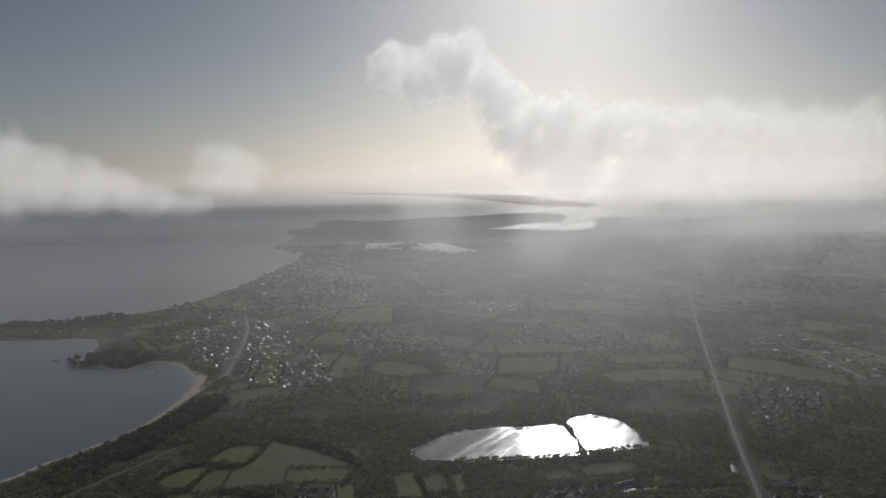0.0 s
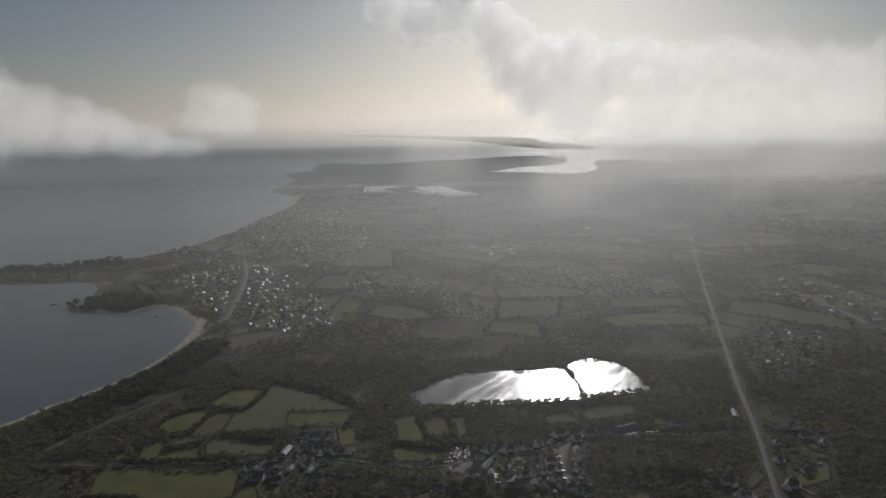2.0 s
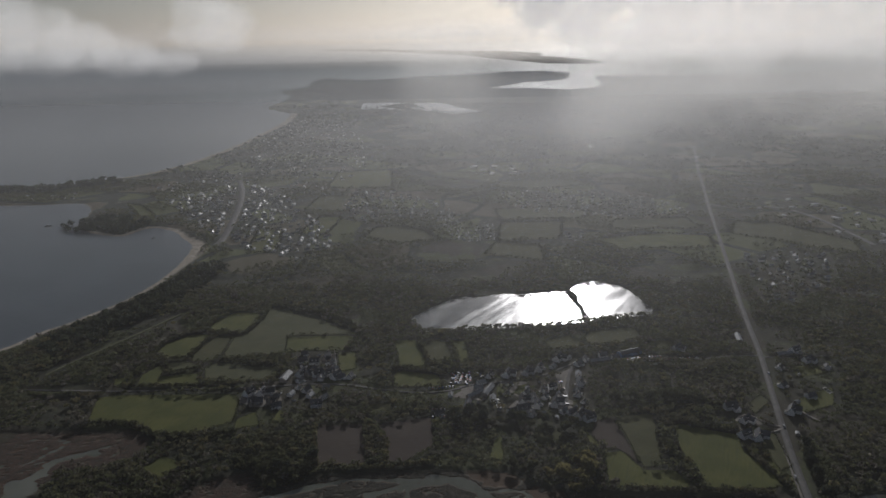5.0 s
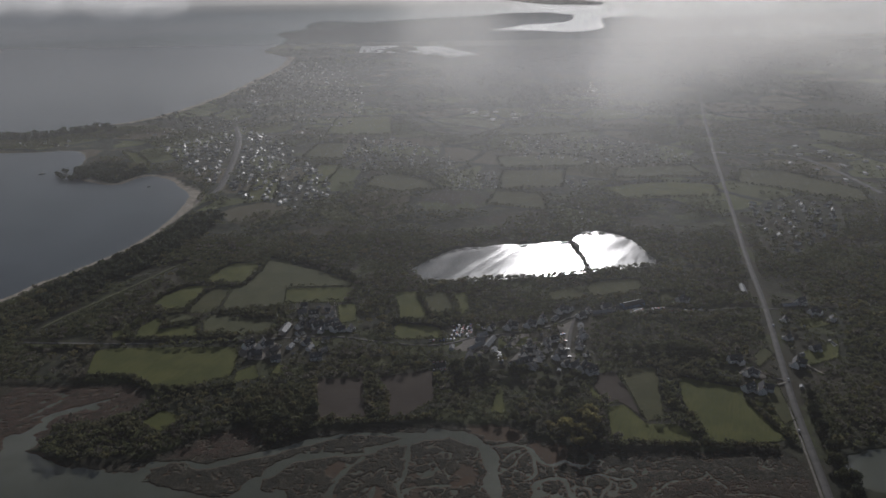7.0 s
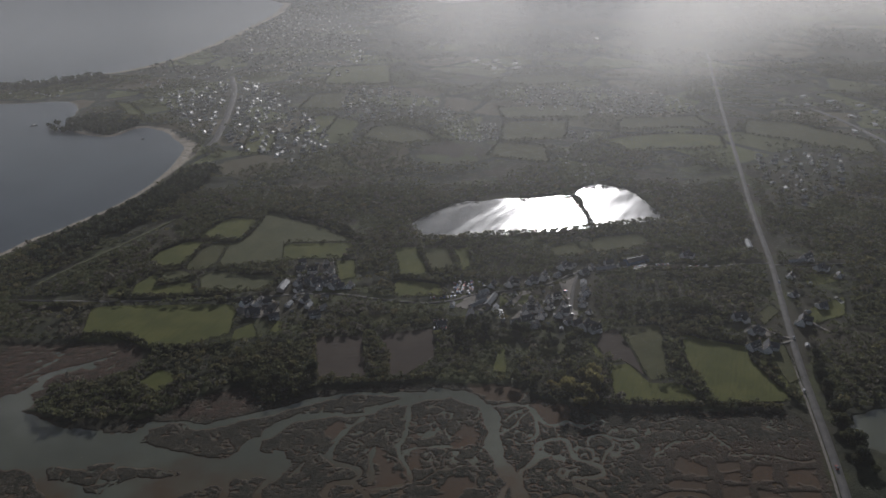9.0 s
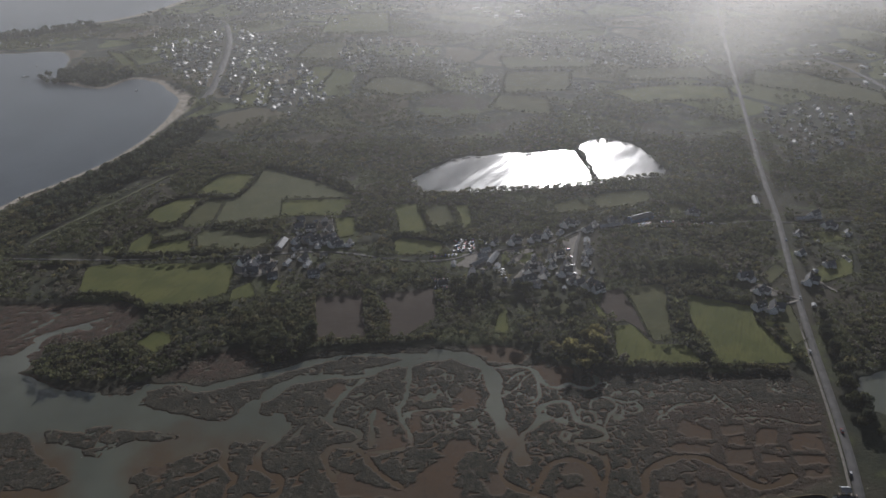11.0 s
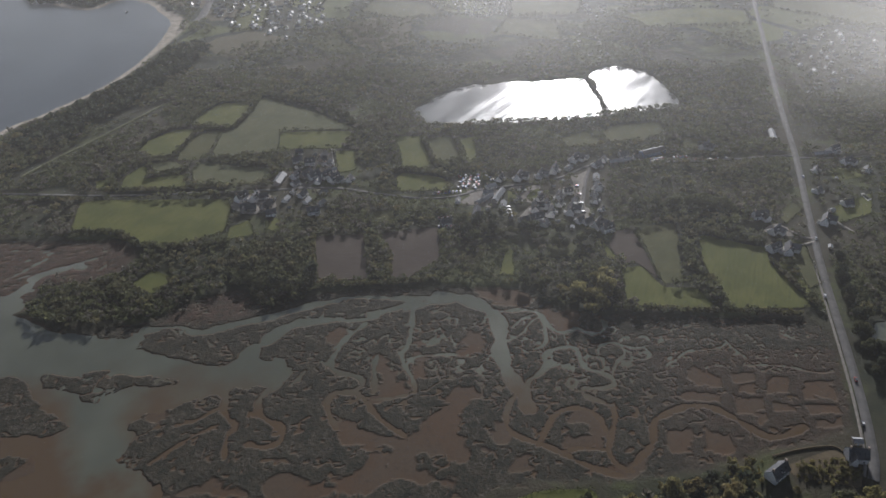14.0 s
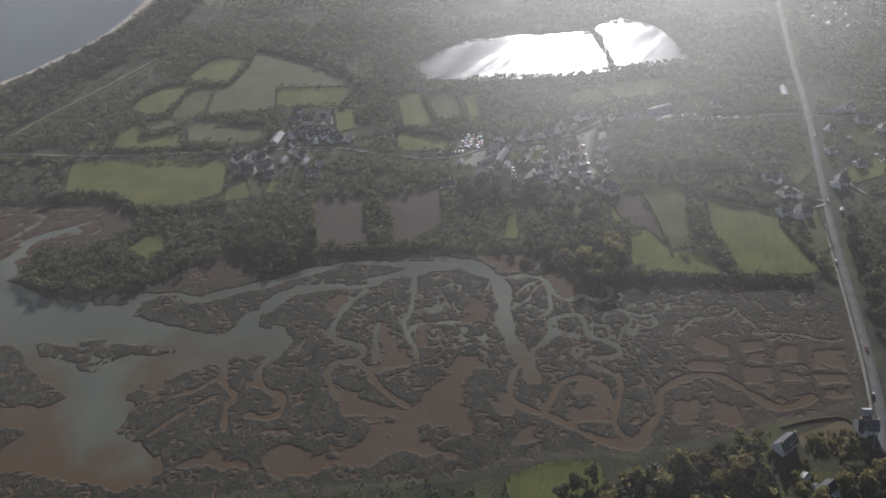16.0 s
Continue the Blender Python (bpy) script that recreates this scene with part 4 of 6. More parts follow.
road("road", MAIN_ROAD_FAR[:-1] + MAIN_ROAD, 5.2, ASPHALT, "straight pale asphalt main road")
road("road_lane", VILLAGE_LANE, 3.4, LANE, "narrow grey village lane", 0.25)
road("road_lane_east", EAST_LANE, 3.6, LANE, "narrow grey lane", 0.25)
road("road_street", VILLAGE_STREET, 3.2, LANE, "pale village street", 0.25)
road("path", COAST_TRACK, 3.6, STUBBLE, "pale sandy coast track")
road("road_town", TOWN_STREET, 11, ASPHALT, "straight town street")
road("road_cross", CROSS_ROAD, 8, ASPHALT, "cross road to the trading estate")
for line, mat, label in (([
    (46, 687), (54, 694), (66, 690), (70, 693), (76, 693), (76, 686), (68, 684), (61, 672), (67, 660),
    (57, 668), (52, 681),
], PATHWAY, "pale gravel courtyard"), ([
    (8, 685), (36, 690), (38, 677), (13, 673),
], PATHWAY, "pale gravel yard by the car park"),
                         ([
    (106, 710), (114, 712), (126, 722), (131, 729), (123, 711), (117, 699), (112, 681), (111, 652), (108, 650),
    (109, 670), (102, 677), (107, 693),
], PATHWAY, "pale paved village square"), ([
    (175, 375), (208, 387), (219, 375), (211, 360), (193, 366), (181, 366),
], BARE, "bare brown garden behind a bank"), ([
    (166, 362), (175, 366), (173, 354), (166, 348), (161, 356),
], WORN, "dark paved yard in front of a house")):
    drape("yard", line, mat, label, "yard", high=0.2, smooth=1)
drape("yard", [
    (-151, 696), (-138, 709), (-136, 756), (-124, 767), (-114, 712), (-129, 707), (-138, 695),
], PATHWAY, "pale gravel farmyard between houses", "yard", high=0.16, smooth=1)
drape("yard", [
    (-202, 661), (-198, 684), (-166, 683), (-159, 660), (-179, 649),
], PATHWAY, "pale gravel yard between cottages", "yard", high=0.16, smooth=1)
drape("yard", [
    (52, 638), (63, 657), (74, 656), (74, 627), (58, 625),
], PATHWAY, "pale paved yard between houses", "yard", high=0.16, smooth=1)
drape("yard", [
    (96, 639), (106, 656), (115, 651), (108, 626),
], PATHWAY, "pale paved yard in the village", "yard", high=0.16, smooth=1)
drape("yard", [
    (1, 664), (18, 684), (41, 680), (32, 654),
], PATHWAY, "pale gravel yard beside long sheds", "yard", high=0.16, smooth=1)
drape("yard", [
    (254, 609), (267, 621), (279, 605), (267, 603),
], PATHWAY, "pale gravel drive at a house", "yard", high=0.16, smooth=1)
for line in ([
    (67, 683), (75, 688), (76, 658), (69, 664), (61, 671),
], [
    (46, 685), (52, 679), (53, 664), (48, 666), (44, 661),
], [
    (247, 571), (260, 578), (254, 521), (244, 518), (241, 540),
], [
    (349, 717), (374, 716), (377, 701), (343, 692),
]):
    drape("lawn", line, GRASS, "green lawn beside houses", "lawn", high=0.25, smooth=1)


def beside(line, off):
    p = rounded(line, 2, False)
    way = np.gradient(p, axis=0)
    way /= np.linalg.norm(way, axis=1)[:, None]
    return (p + np.stack([-way[:, 1], way[:, 0]], 1) * off).tolist()


road("path_roadside", beside(MAIN_ROAD[5:], -4.6), 1.5, PATHWAY, "pale cycle path beside the main road", 0.45)
road("path_drive", [
    (250, 609), (257, 618), (265, 620), (270, 613), (277, 602), (286, 598),
], 2.6, PATHWAY, "pale gravel drive between hedges")
road("path_drive_short", [
    (285, 595), (279, 592), (266, 588),
], 2.4, PATHWAY, "pale gravel drive to a house")
road("path_drive_east", [
    (314, 627), (317, 616), (322, 607),
], 2.6, PATHWAY, "pale gravel drive east of the main road")


def garden_wall(line, high, thick, mat, label):
    """A free-standing wall with a sloped cap along a line."""
    p = np.array(line, float)
    way = np.gradient(p, axis=0)
    way /= np.linalg.norm(way, axis=1)[:, None]
    side = np.stack([-way[:, 1], way[:, 0]], 1) * thick / 2
    rings = [np.column_stack([p + s * side, np.full(len(p), h)]) for s, h in ((-1, -0.5), (-1, high), (0, high + 0.15), (1, high), (1, -0.5))]
    r = np.stack(rings, 1)
    ob = sheet("garden_wall", r[..., 0], r[..., 1], r[..., 2], mat)
    ob.data.polygons.foreach_set("use_smooth", np.zeros(len(ob.data.polygons), bool))
    return tagged(ob, label, "wall", kind="structure")


WALL_PALE = make_plain("lime_washed_wall", (0.36, 0.34, 0.31), (0.48, 0.46, 0.42), 0.9, 0.5)
for line, high in (([
    (73, 680), (75, 655),
], 1.5), ([
    (86, 669), (92, 684),
], 1.5), ([
    (241, 583), (257, 591),
], 1.4), ([
    (-125, 773), (-115, 721),
], 1.2), ([
    (202, 735), (231, 735), (263, 737),
], 1.3)):
    garden_wall(line, high, 0.5, WALL_PALE, "pale garden wall beside houses")
garden_wall(rounded([
    (172, 382), (186, 386), (197, 388), (210, 389), (213, 383),
], 2, False), 0.9, 0.9, BARE, "curved earth bank above the garden")
drape("pool_terrace", [
    (356, 669), (359, 670), (361, 659), (356, 656),
], WALL_PALE, "pale terrace round a swimming pool", "terrace", high=0.35)
POOL_MID = np.mean(np.array([
    (356, 669), (359, 670), (361, 659), (356, 656),
], float), 0)
drape("pool", (POOL_MID + 0.72 * (np.array([
    (356, 669), (359, 670), (361, 659), (356, 656),
], float) - POOL_MID)).tolist(), TIDE, "swimming pool with grey water", "pool", high=0.42)


# ---- plants ----
LEAF = make_leaves("leaves", (0.052, 0.057, 0.030), (0.098, 0.100, 0.050), (0.088, 0.082, 0.048))
LEAF_RIPE = make_leaves("autumn_leaves", (0.080, 0.076, 0.038), (0.140, 0.128, 0.062), (0.120, 0.102, 0.056))
LEAF_GOLD = make_leaves("golden_leaves", (0.135, 0.122, 0.050), (0.250, 0.220, 0.090), (0.200, 0.160, 0.075))
LEAF_PINE = make_leaves("dark_needles", (0.030, 0.036, 0.023), (0.056, 0.063, 0.038), (0.048, 0.050, 0.032))
TWIGS = make_leaves("bare_twigs", (0.082, 0.074, 0.058), (0.155, 0.140, 0.110), (0.110, 0.108, 0.068))
BARK = make_plain("bark", (0.07, 0.055, 0.042), (0.11, 0.09, 0.07), 0.95, 1.0)

rng = np.random.default_rng(11)
LEAF_V = np.array([(-1, -0.1, 0.25), (0, -0.7, -0.1), (1, 0.1, 0.25), (0, 0.7, -0.1)], float)   # a folded spray of leaves
LEAF_F = np.array([(0, 1, 3), (1, 2, 3)])


def sprays(centres, sizes, jag=0.3):
    """Small folded sprays of leaves, turned every way: their points and triangles."""
    n = len(centres)
    q = rng.normal(0, 1, (n, 4))
    q /= np.linalg.norm(q, axis=1)[:, None]
    w, x, y, z = q.T
    turn = np.stack([1 - 2 * (y * y + z * z), 2 * (x * y - z * w), 2 * (x * z + y * w), 2 * (x * y + z * w), 1 - 2 * (x * x + z * z), 2 * (y * z - x * w),
                     2 * (x * z - y * w), 2 * (y * z + x * w), 1 - 2 * (x * x + y * y)], -1).reshape(n, 3, 3)
    v = LEAF_V[None] * (1 + jag * rng.uniform(-1, 1, (n, 4, 1)))
    v = np.einsum("nij,nkj->nki", turn, v) * np.asarray(sizes)[:, None, None] + np.asarray(centres)[:, None, :]
    f = LEAF_F[None] + (np.arange(n) * 4)[:, None, None]
    return v.reshape(-1, 3), f.reshape(-1, 3)


def mesh_from(name, v, f, mat):
    me = bpy.data.meshes.new(name)
    v, f = np.asarray(v, np.float32), np.asarray(f, np.int32)
    k = f.shape[1]
    me.vertices.add(len(v))
    me.vertices.foreach_set("co", v.ravel())
    me.loops.add(f.size)
    me.loops.foreach_set("vertex_index", f.ravel())
    me.polygons.add(len(f))
    me.polygons.foreach_set("loop_start", np.arange(0, f.size, k, dtype=np.int32))
    me.update(calc_edges=True)
    me.materials.append(mat)
    return me


def part(name, bm, mat, parent, label="", smooth=False):
    me = bpy.data.meshes.new(name)
    bmesh.ops.recalc_face_normals(bm, faces=bm.faces[:])
    bm.to_mesh(me)
    bm.free()
    me.materials.append(mat)
    if smooth:
        me.polygons.foreach_set("use_smooth", np.ones(len(me.polygons), bool))
    ob = new(name, me)
    ob.parent = parent
    return tagged(ob, label)


def tree_template(high, wide, mat, tufts, tall=1.0):
    """A trunk with limbs, and a crown of ragged tufts with gaps."""
    ob = new("tree")
    bm = bmesh.new()
    bmesh.ops.create_cone(bm, segments=7, radius1=0.035 * high, radius2=0.012 * high, depth=0.6 * high, matrix=Matrix.Translation((0, 0, 0.3 * high)))
    for i in range(5):
        turn = i * 1.26 + rng.uniform(-0.3, 0.3)
        lean = Matrix.Translation((0, 0, high * (0.32 + 0.05 * i))) @ Euler((rng.uniform(0.6, 0.95), 0, turn)).to_matrix().to_4x4()
        bmesh.ops.create_cone(bm, segments=5, radius1=0.014 * high, radius2=0.004 * high, depth=0.36 * high, matrix=lean @ Matrix.Translation((0, 0, 0.18 * high)))
    part("trunk", bm, BARK, ob, "brown bark")
    lobes = rng.uniform(-1, 1, (9, 3)) * (0.34 * wide, 0.34 * wide, 0.20 * high) + (0, 0, 0.58 * high)
    tufts *= 7
    at = lobes[rng.integers(0, 9, tufts)]
    way = rng.normal(0, 1, (tufts, 3))
    way /= np.linalg.norm(way, axis=1)[:, None]
    at = at + way * rng.uniform(0.5, 1.0, (tufts, 1)) * (0.24 * wide, 0.24 * wide, 0.20 * high * tall)
    at[:, 2] = np.clip(at[:, 2], 0.14 * high, high)
    v, f = sprays(at, rng.uniform(0.045, 0.08, tufts) * wide)
    crown = new("crown", mesh_from("crown", v, f, mat))
    crown.parent = ob
    return ob


TREES = [tree_template(10, 11, LEAF, 150), tree_template(14, 12, LEAF_GOLD, 170, 1.1), tree_template(7.5, 9, LEAF, 130), tree_template(12, 10, LEAF_PINE, 150, 1.1),
         tree_template(6, 8, LEAF_GOLD, 110), tree_template(4, 7, LEAF, 90, 0.8)]
TREE_LABELS = ["broad green deciduous tree at a field edge", "tall tree with yellowing autumn crown", "low rounded green tree in a hedgerow", "tall dark evergreen pine tree",
               "small tree with yellow-brown leaves", "low dark green bush at a hedge"]
for ob, text in zip(TREES, TREE_LABELS):
    tagged(ob, text, "tree" if "bush" not in text else "bush", "trees of the coast")
TREE_USED = [False] * len(TREES)


def plant(kind, x, y, size=1.0, z=0.0):
    turn = Matrix.Translation((x, y, z - 0.3)) @ pose(0, 0, 0, 0, 0, rng.uniform(0, 360))
    if TREE_USED[kind]:
        ob = copy_thing(TREES[kind], turn)
    else:
        ob, TREE_USED[kind] = TREES[kind], True
        ob.matrix_basis = turn
    ob.scale = (size * rng.uniform(0.85, 1.15), size * rng.uniform(0.85, 1.15), size * rng.uniform(0.85, 1.2))


def along(line, gap, wide):
    """Places strewn along a line."""
    p = np.array(line, float)
    seg = np.linalg.norm(np.diff(p, axis=0), axis=1)
    dist = np.concatenate([[0], np.cumsum(seg)])
    s = np.arange(0, dist[-1], gap) + rng.uniform(-0.3, 0.3, len(np.arange(0, dist[-1], gap))) * gap
    s = np.clip(s, 0, dist[-1])
    x, y = np.interp(s, dist, p[:, 0]), np.interp(s, dist, p[:, 1])
    return np.stack([x + rng.uniform(-wide, wide, len(x)), y + rng.uniform(-wide, wide, len(y))], 1)


TREE_LINES = [
    ([
    (52, 545), (74, 538), (98, 534), (115, 518),
], 11, 6, (1, 4, 0), 0.95),
    ([
    (-160, 557), (-140, 543), (-123, 542), (-113, 556),
], 3.0, 9, (0, 3, 2), 0.95),
    ([
    (45, 340), (65, 340), (82, 353), (99, 350), (116, 349), (135, 353), (151, 349),
], 3.2, 7, (4, 0, 1, 2, 4, 0), 0.85),
    ([
    (181, 368), (202, 366), (210, 358), (220, 348), (184, 339), (167, 339),
], 4, 6, (1, 0, 4, 4), 0.8),
    ([
    (291, 567), (276, 514), (265, 469), (261, 439),
], 4, 7, (3, 0, 2), 0.9),
    ([
    (-7, 629), (16, 620), (38, 615), (61, 611), (82, 602), (108, 594),
], 3.2, 14, (0, 2, 3, 5), 0.9),
    ([
    (251, 568), (249, 540), (251, 515),
], 6, 4, (5, 4, 2), 0.7),
]


# ---- where nothing may grow ----
ROADS = [(MAIN_ROAD, 8), (MAIN_ROAD_FAR, 8), (VILLAGE_LANE, 5), (EAST_LANE, 5), (VILLAGE_STREET, 6), (COAST_TRACK, 9), (TOWN_STREET, 9), (CROSS_ROAD, 7)]
HAMLET_HOUSES = [
    (-165, 708, 80, 3), (-151, 716, 70, 1), (-155, 747, 20, 0), (-142, 719, 60, 2), (-134, 715, 50, 1),
    (-142, 742, 10, 1), (-131, 753, 75, 2), (-124, 739, 70, 0), (-122, 715, 40, 1), (-114, 708, 55, 1),
    (-109, 707, 30, 0), (-100, 708, 80, 0), (-193, 675, 60, 1), (-183, 658, 5, 2), (-181, 675, 80, 1),
    (-168, 662, 65, 2), (-174, 678, 10, 0), (-162, 649, 20, 0), (-125, 650, 15, 1), (-139, 680, 60, 0),
    (-149, 701, 60, 0),
]
VILLAGE_HOUSES = [
    (24, 667, 43, 7), (37, 673, 66, 7), (31, 690, 28, 4), (58, 706, 70, 6), (78, 710, 65, 1), (92, 718, 70, 1), (115, 741, 60, 6),
    (129, 704, 80, 4), (127, 684, 85, 1), (121, 662, 80, 0), (67, 650, 85, 6), (66, 633, 20, 1), (80, 642, 80, 1), (97, 645, 75, 6),
    (103, 630, 40, 0), (109, 628, 30, 0), (116, 622, 60, 1), (123, 616, 30, 1), (56, 631, 25, 0), (73, 626, 70, 0),
    (192, 752, 24, 5), (157, 735, 12, 7), (175, 742, 20, 0), (163, 748, 20, 0), (16, 645, 80, 2), (-10, 630, 10, 0), (134, 728, 40, 0), (142, 738, 70, 0),
]
ROADSIDE_HOUSES = [
    (254, 632, 10, 6), (258, 609, 40, 6), (248, 584, 28, 1), (258, 581, 70, 1), (320, 673, 40, 0), (305, 623, 60, 6),
    (293, 586, 72, 8), (355, 744, 10, 7), (367, 749, 30, 1), (370, 727, 30, 1), (322, 787, 78, 7), (334, 711, 60, 0), (246, 762, 40, 1), (318, 640, 20, 8),
]
NEAR_HOUSES = [
    (169, 369, 35, 10), (217, 380, -6, 9), (223, 391, -4, 8), (172, 349, 40, 8), (180, 342, 35, 0), (119, 341, 25, 8),
]
CAR_PARK = [(-6, 710), (21, 713), (24, 690), (0, 688)]
HOUSE_SPOTS = np.array([h[:2] for h in HAMLET_HOUSES + VILLAGE_HOUSES + ROADSIDE_HOUSES + NEAR_HOUSES], float)
EAST_POOL = EAST_POND


SETTLED = [
    [
    (-162, 734), (-157, 768), (-121, 767), (-111, 727), (-101, 706), (-123, 659), (-152, 659), (-189, 652),
    (-202, 684), (-167, 688),
], [
    (-21, 674), (8, 655), (39, 628), (52, 615), (119, 609), (129, 651), (125, 699), (147, 735), (123, 747),
    (98, 720), (35, 712), (18, 682),
], [
    (240, 622), (267, 621), (256, 568), (242, 554), (236, 572),
], [
    (317, 683), (394, 726), (355, 644), (302, 596), (296, 604),
],
    [
    (46, 687), (54, 694), (66, 690), (70, 693), (76, 693), (76, 686), (68, 684), (61, 672), (67, 660),
    (57, 668), (52, 681),
], [
    (8, 685), (36, 690), (38, 677), (13, 673),
], [
    (106, 710), (114, 712), (126, 722), (131, 729), (123, 711), (117, 699), (112, 681), (111, 652), (108, 650),
    (109, 670), (102, 677), (107, 693),
], [
    (458, 1113), (505, 1124), (585, 1113), (520, 969), (415, 883), (399, 903),
],
    [
    (-24, 1420), (10, 1460), (36, 1300), (92, 1320), (90, 1205), (36, 1195), (4, 1235),
], [
    (-605, 1586), (-507, 1662), (-483, 1786), (-380, 1651), (-233, 1348), (-174, 1200), (-231, 1113),
    (-360, 1212), (-474, 1366),
], [
    (-202, 1606), (-106, 1626), (-9, 1485), (-51, 1375), (-151, 1342), (-203, 1430),
], [
    (196, 1265), (245, 1244), (228, 1180), (192, 1195),
], [
    (110, 1579), (259, 1622), (441, 1497), (469, 1378), (317, 1347), (152, 1425),
],
    [
    (685, 1528), (762, 1421), (793, 1311), (679, 1113), (643, 1246), (610, 1366),
], [
    (49, 1916), (165, 1944), (209, 1823), (125, 1782),
],
]


def open_ground(x, y, hedge=2.0):
    """Where trees may stand: off fields, roads, water, marsh and houses."""
    free = np.ones(x.shape, bool)
    for _, line in FIELDS:
        free &= depth_near(x, y, line, 20) < -hedge
    for line, wide in ROADS:
        free &= off_line(x, y, line) > wide
    for pool in (POND_WEST, POND_EAST, EAST_POOL):
        free &= depth_near(x, y, pool, 30) < -2
    free &= depth(x, y, SEA_LINE) < -16 * np.clip(y / 1000.0, 1, 3)
    for pool in (MARSH, MARSH_WEST):
        free &= depth_near(x, y, pool, 30) < -3
    for pool in FAR_POOLS.values():
        free &= depth_near(x, y, pool, 60) < -10
    free &= depth_near(x, y, CAR_PARK, 30) < -2
    for hx, hy in HOUSE_SPOTS:
        free &= np.hypot(x - hx, y - hy) > 9.5
    return free


for line, gap, wide, kinds, size in TREE_LINES:
    for x, y in along(line, gap, wide):
        if y < 400 and min(off_line(np.array([x]), np.array([y]), [(160, 354), (172, 352), (176, 366), (200, 372), (212, 368)])) < 9:
            continue
        if np.hypot(HOUSE_SPOTS[:, 0] - x, HOUSE_SPOTS[:, 1] - y).min() > 9 and off_line(np.array([x]), np.array([y]), MAIN_ROAD)[0] > 9:
            plant(int(rng.choice(kinds)), x, y, size * rng.uniform(0.75, 1.15))


for x, y in ((155, 650), (172, 652), (185, 648), (200, 650), (211, 648), (223, 650), (231, 646), (206, 656), (218, 658)):
    plant(0, x, y, 1.1)
for x, y, size in ((96, 522, 1.15), (104, 533, 1.2), (100, 512, 1.0), (85, 527, 1.1), (92, 508, 0.9), (108, 545, 0.9), (112, 330, 0.9), (122, 322, 0.8), (103, 326, 0.8)):
    plant(1, x, y, size)
for x, y, size in ((185, 374, 0.8), (189, 371, 0.7), (204, 371, 0.8), (210, 368, 0.75), (153, 372, 0.7), (158, 378, 0.6), (150, 366, 0.8), (168, 350, 0.7), (176, 359, 0.5), (148, 378, 0.6)):
    plant(4, x, y, size)


def settled(x, y):
    """Gardens and yards of the villages, where little grows."""
    got = np.zeros(x.shape, bool)
    for line in SETTLED:
        got |= depth_near(x, y, line, 20) > -6
    return got


def woods(name, y0, y1, gap, low, high, per, mat, label, keep=1.0, patch=80.0, seed=1.0, floor=-0.35, spread=0.66):
    """A wood or scrub of many crowns, each a heap of ragged tufts."""
    ys = np.arange(y0, y1, gap)
    spots = []
    for y in ys:
        half = spread * y + 60
        xs = np.arange(-half, half, gap)
        spots.append(np.stack([xs, np.full(len(xs), y)], 1))
    p = np.vstack(spots)
    p = p + rng.uniform(-0.55, 0.55, p.shape) * gap
    x, y = p[:, 0], p[:, 1]
    lush = ruffle(x, y, patch, seed) + 0.5 * ruffle(x, y, patch / 3, seed + 2)
    ok = open_ground(x, y, 0.5) & (~settled(x, y) | (rng.uniform(0, 1, len(x)) < 0.26)) & (lush > floor) & (rng.uniform(0, 1, len(x)) < keep)
    x, y, lush = x[ok], y[ok], lush[ok]
    size = rng.uniform(low, high, len(x)) * (0.75 + 0.35 * np.clip(lush, -0.5, 1))
    at, big = [], []
    for i in range(per):
        a, r = rng.uniform(0, 6.28, len(x)), np.sqrt(rng.uniform(0.0, 0.42, len(x)))
        up = size * (0.25 + 0.75 * np.sqrt(1 - r * r) * rng.uniform(0.6, 1.0, len(x)))
        r = r * size
        at.append(np.stack([x + r * np.cos(a), y + r * np.sin(a), up], 1))
        big.append(size * rng.uniform(0.16, 0.30, len(x)))
    at, big = np.vstack(at), np.concatenate(big)
    v, f = sprays(at, big)
    a, b, c = bowl(v[:, 0], v[:, 1], v[:, 2])
    return tagged(new(name, mesh_from(name, np.stack([a, b, c], 1), f, mat)), label, "woods", kind="stuff")


woods("woodland", 498, 1000, 4.7, 2.8, 6.4, 20, LEAF, "dense dark green scrub and woodland", 0.95, 70, 1.0, -0.6)
woods("woodland_autumn", 498, 1000, 13, 3.5, 7.5, 26, LEAF_RIPE, "scattered yellowing trees in the scrub", 0.55, 70, 4.0, 0.0)
woods("woodland_bare", 498, 1000, 10, 3.0, 6.5, 26, TWIGS, "grey-brown leafless bushes among the scrub", 0.8, 60, 6.0, 0.0)
woods("woodland_mid", 1000, 1800, 8.5, 4.4, 8.8, 14, LEAF, "dark woodland and hedgerows beyond the lagoon", 0.94, 110, 2.0, -0.12)
woods("woodland_far", 1800, 3700, 21, 8, 17, 9, LEAF_PINE, "distant dark woods and gardens", 0.9, 260, 3.0, -0.2)
woods("scrub", 200, 345, 6.5, 3.5, 7.5, 22, LEAF, "dark green scrub along the marsh edge", 0.9, 60, 5.0, -0.5, 1.2)


def belt(name, line, gap, wide, low, high, mat, label, per=6):
    """A strip of trees or a hedge along a line, as one mass of tufts."""
    p = along(line, gap, wide) if gap else np.array(line, float)
    size = rng.uniform(low, high, len(p))
    at, big = [], []
    for i in range(3 * per):
        a, r = rng.uniform(0, 6.28, len(p)), rng.uniform(0, 0.5, len(p)) * size
        at.append(np.stack([p[:, 0] + r * np.cos(a), p[:, 1] + r * np.sin(a), size * rng.uniform(0.2, 0.8, len(p))], 1))
        big.append(size * rng.uniform(0.20, 0.34, len(p)))
    v, f = sprays(np.vstack(at), np.concatenate(big))
    a, b, c = bowl(v[:, 0], v[:, 1], v[:, 2])
    return new(name, mesh_from(name, np.stack([a, b, c], 1), f, mat))


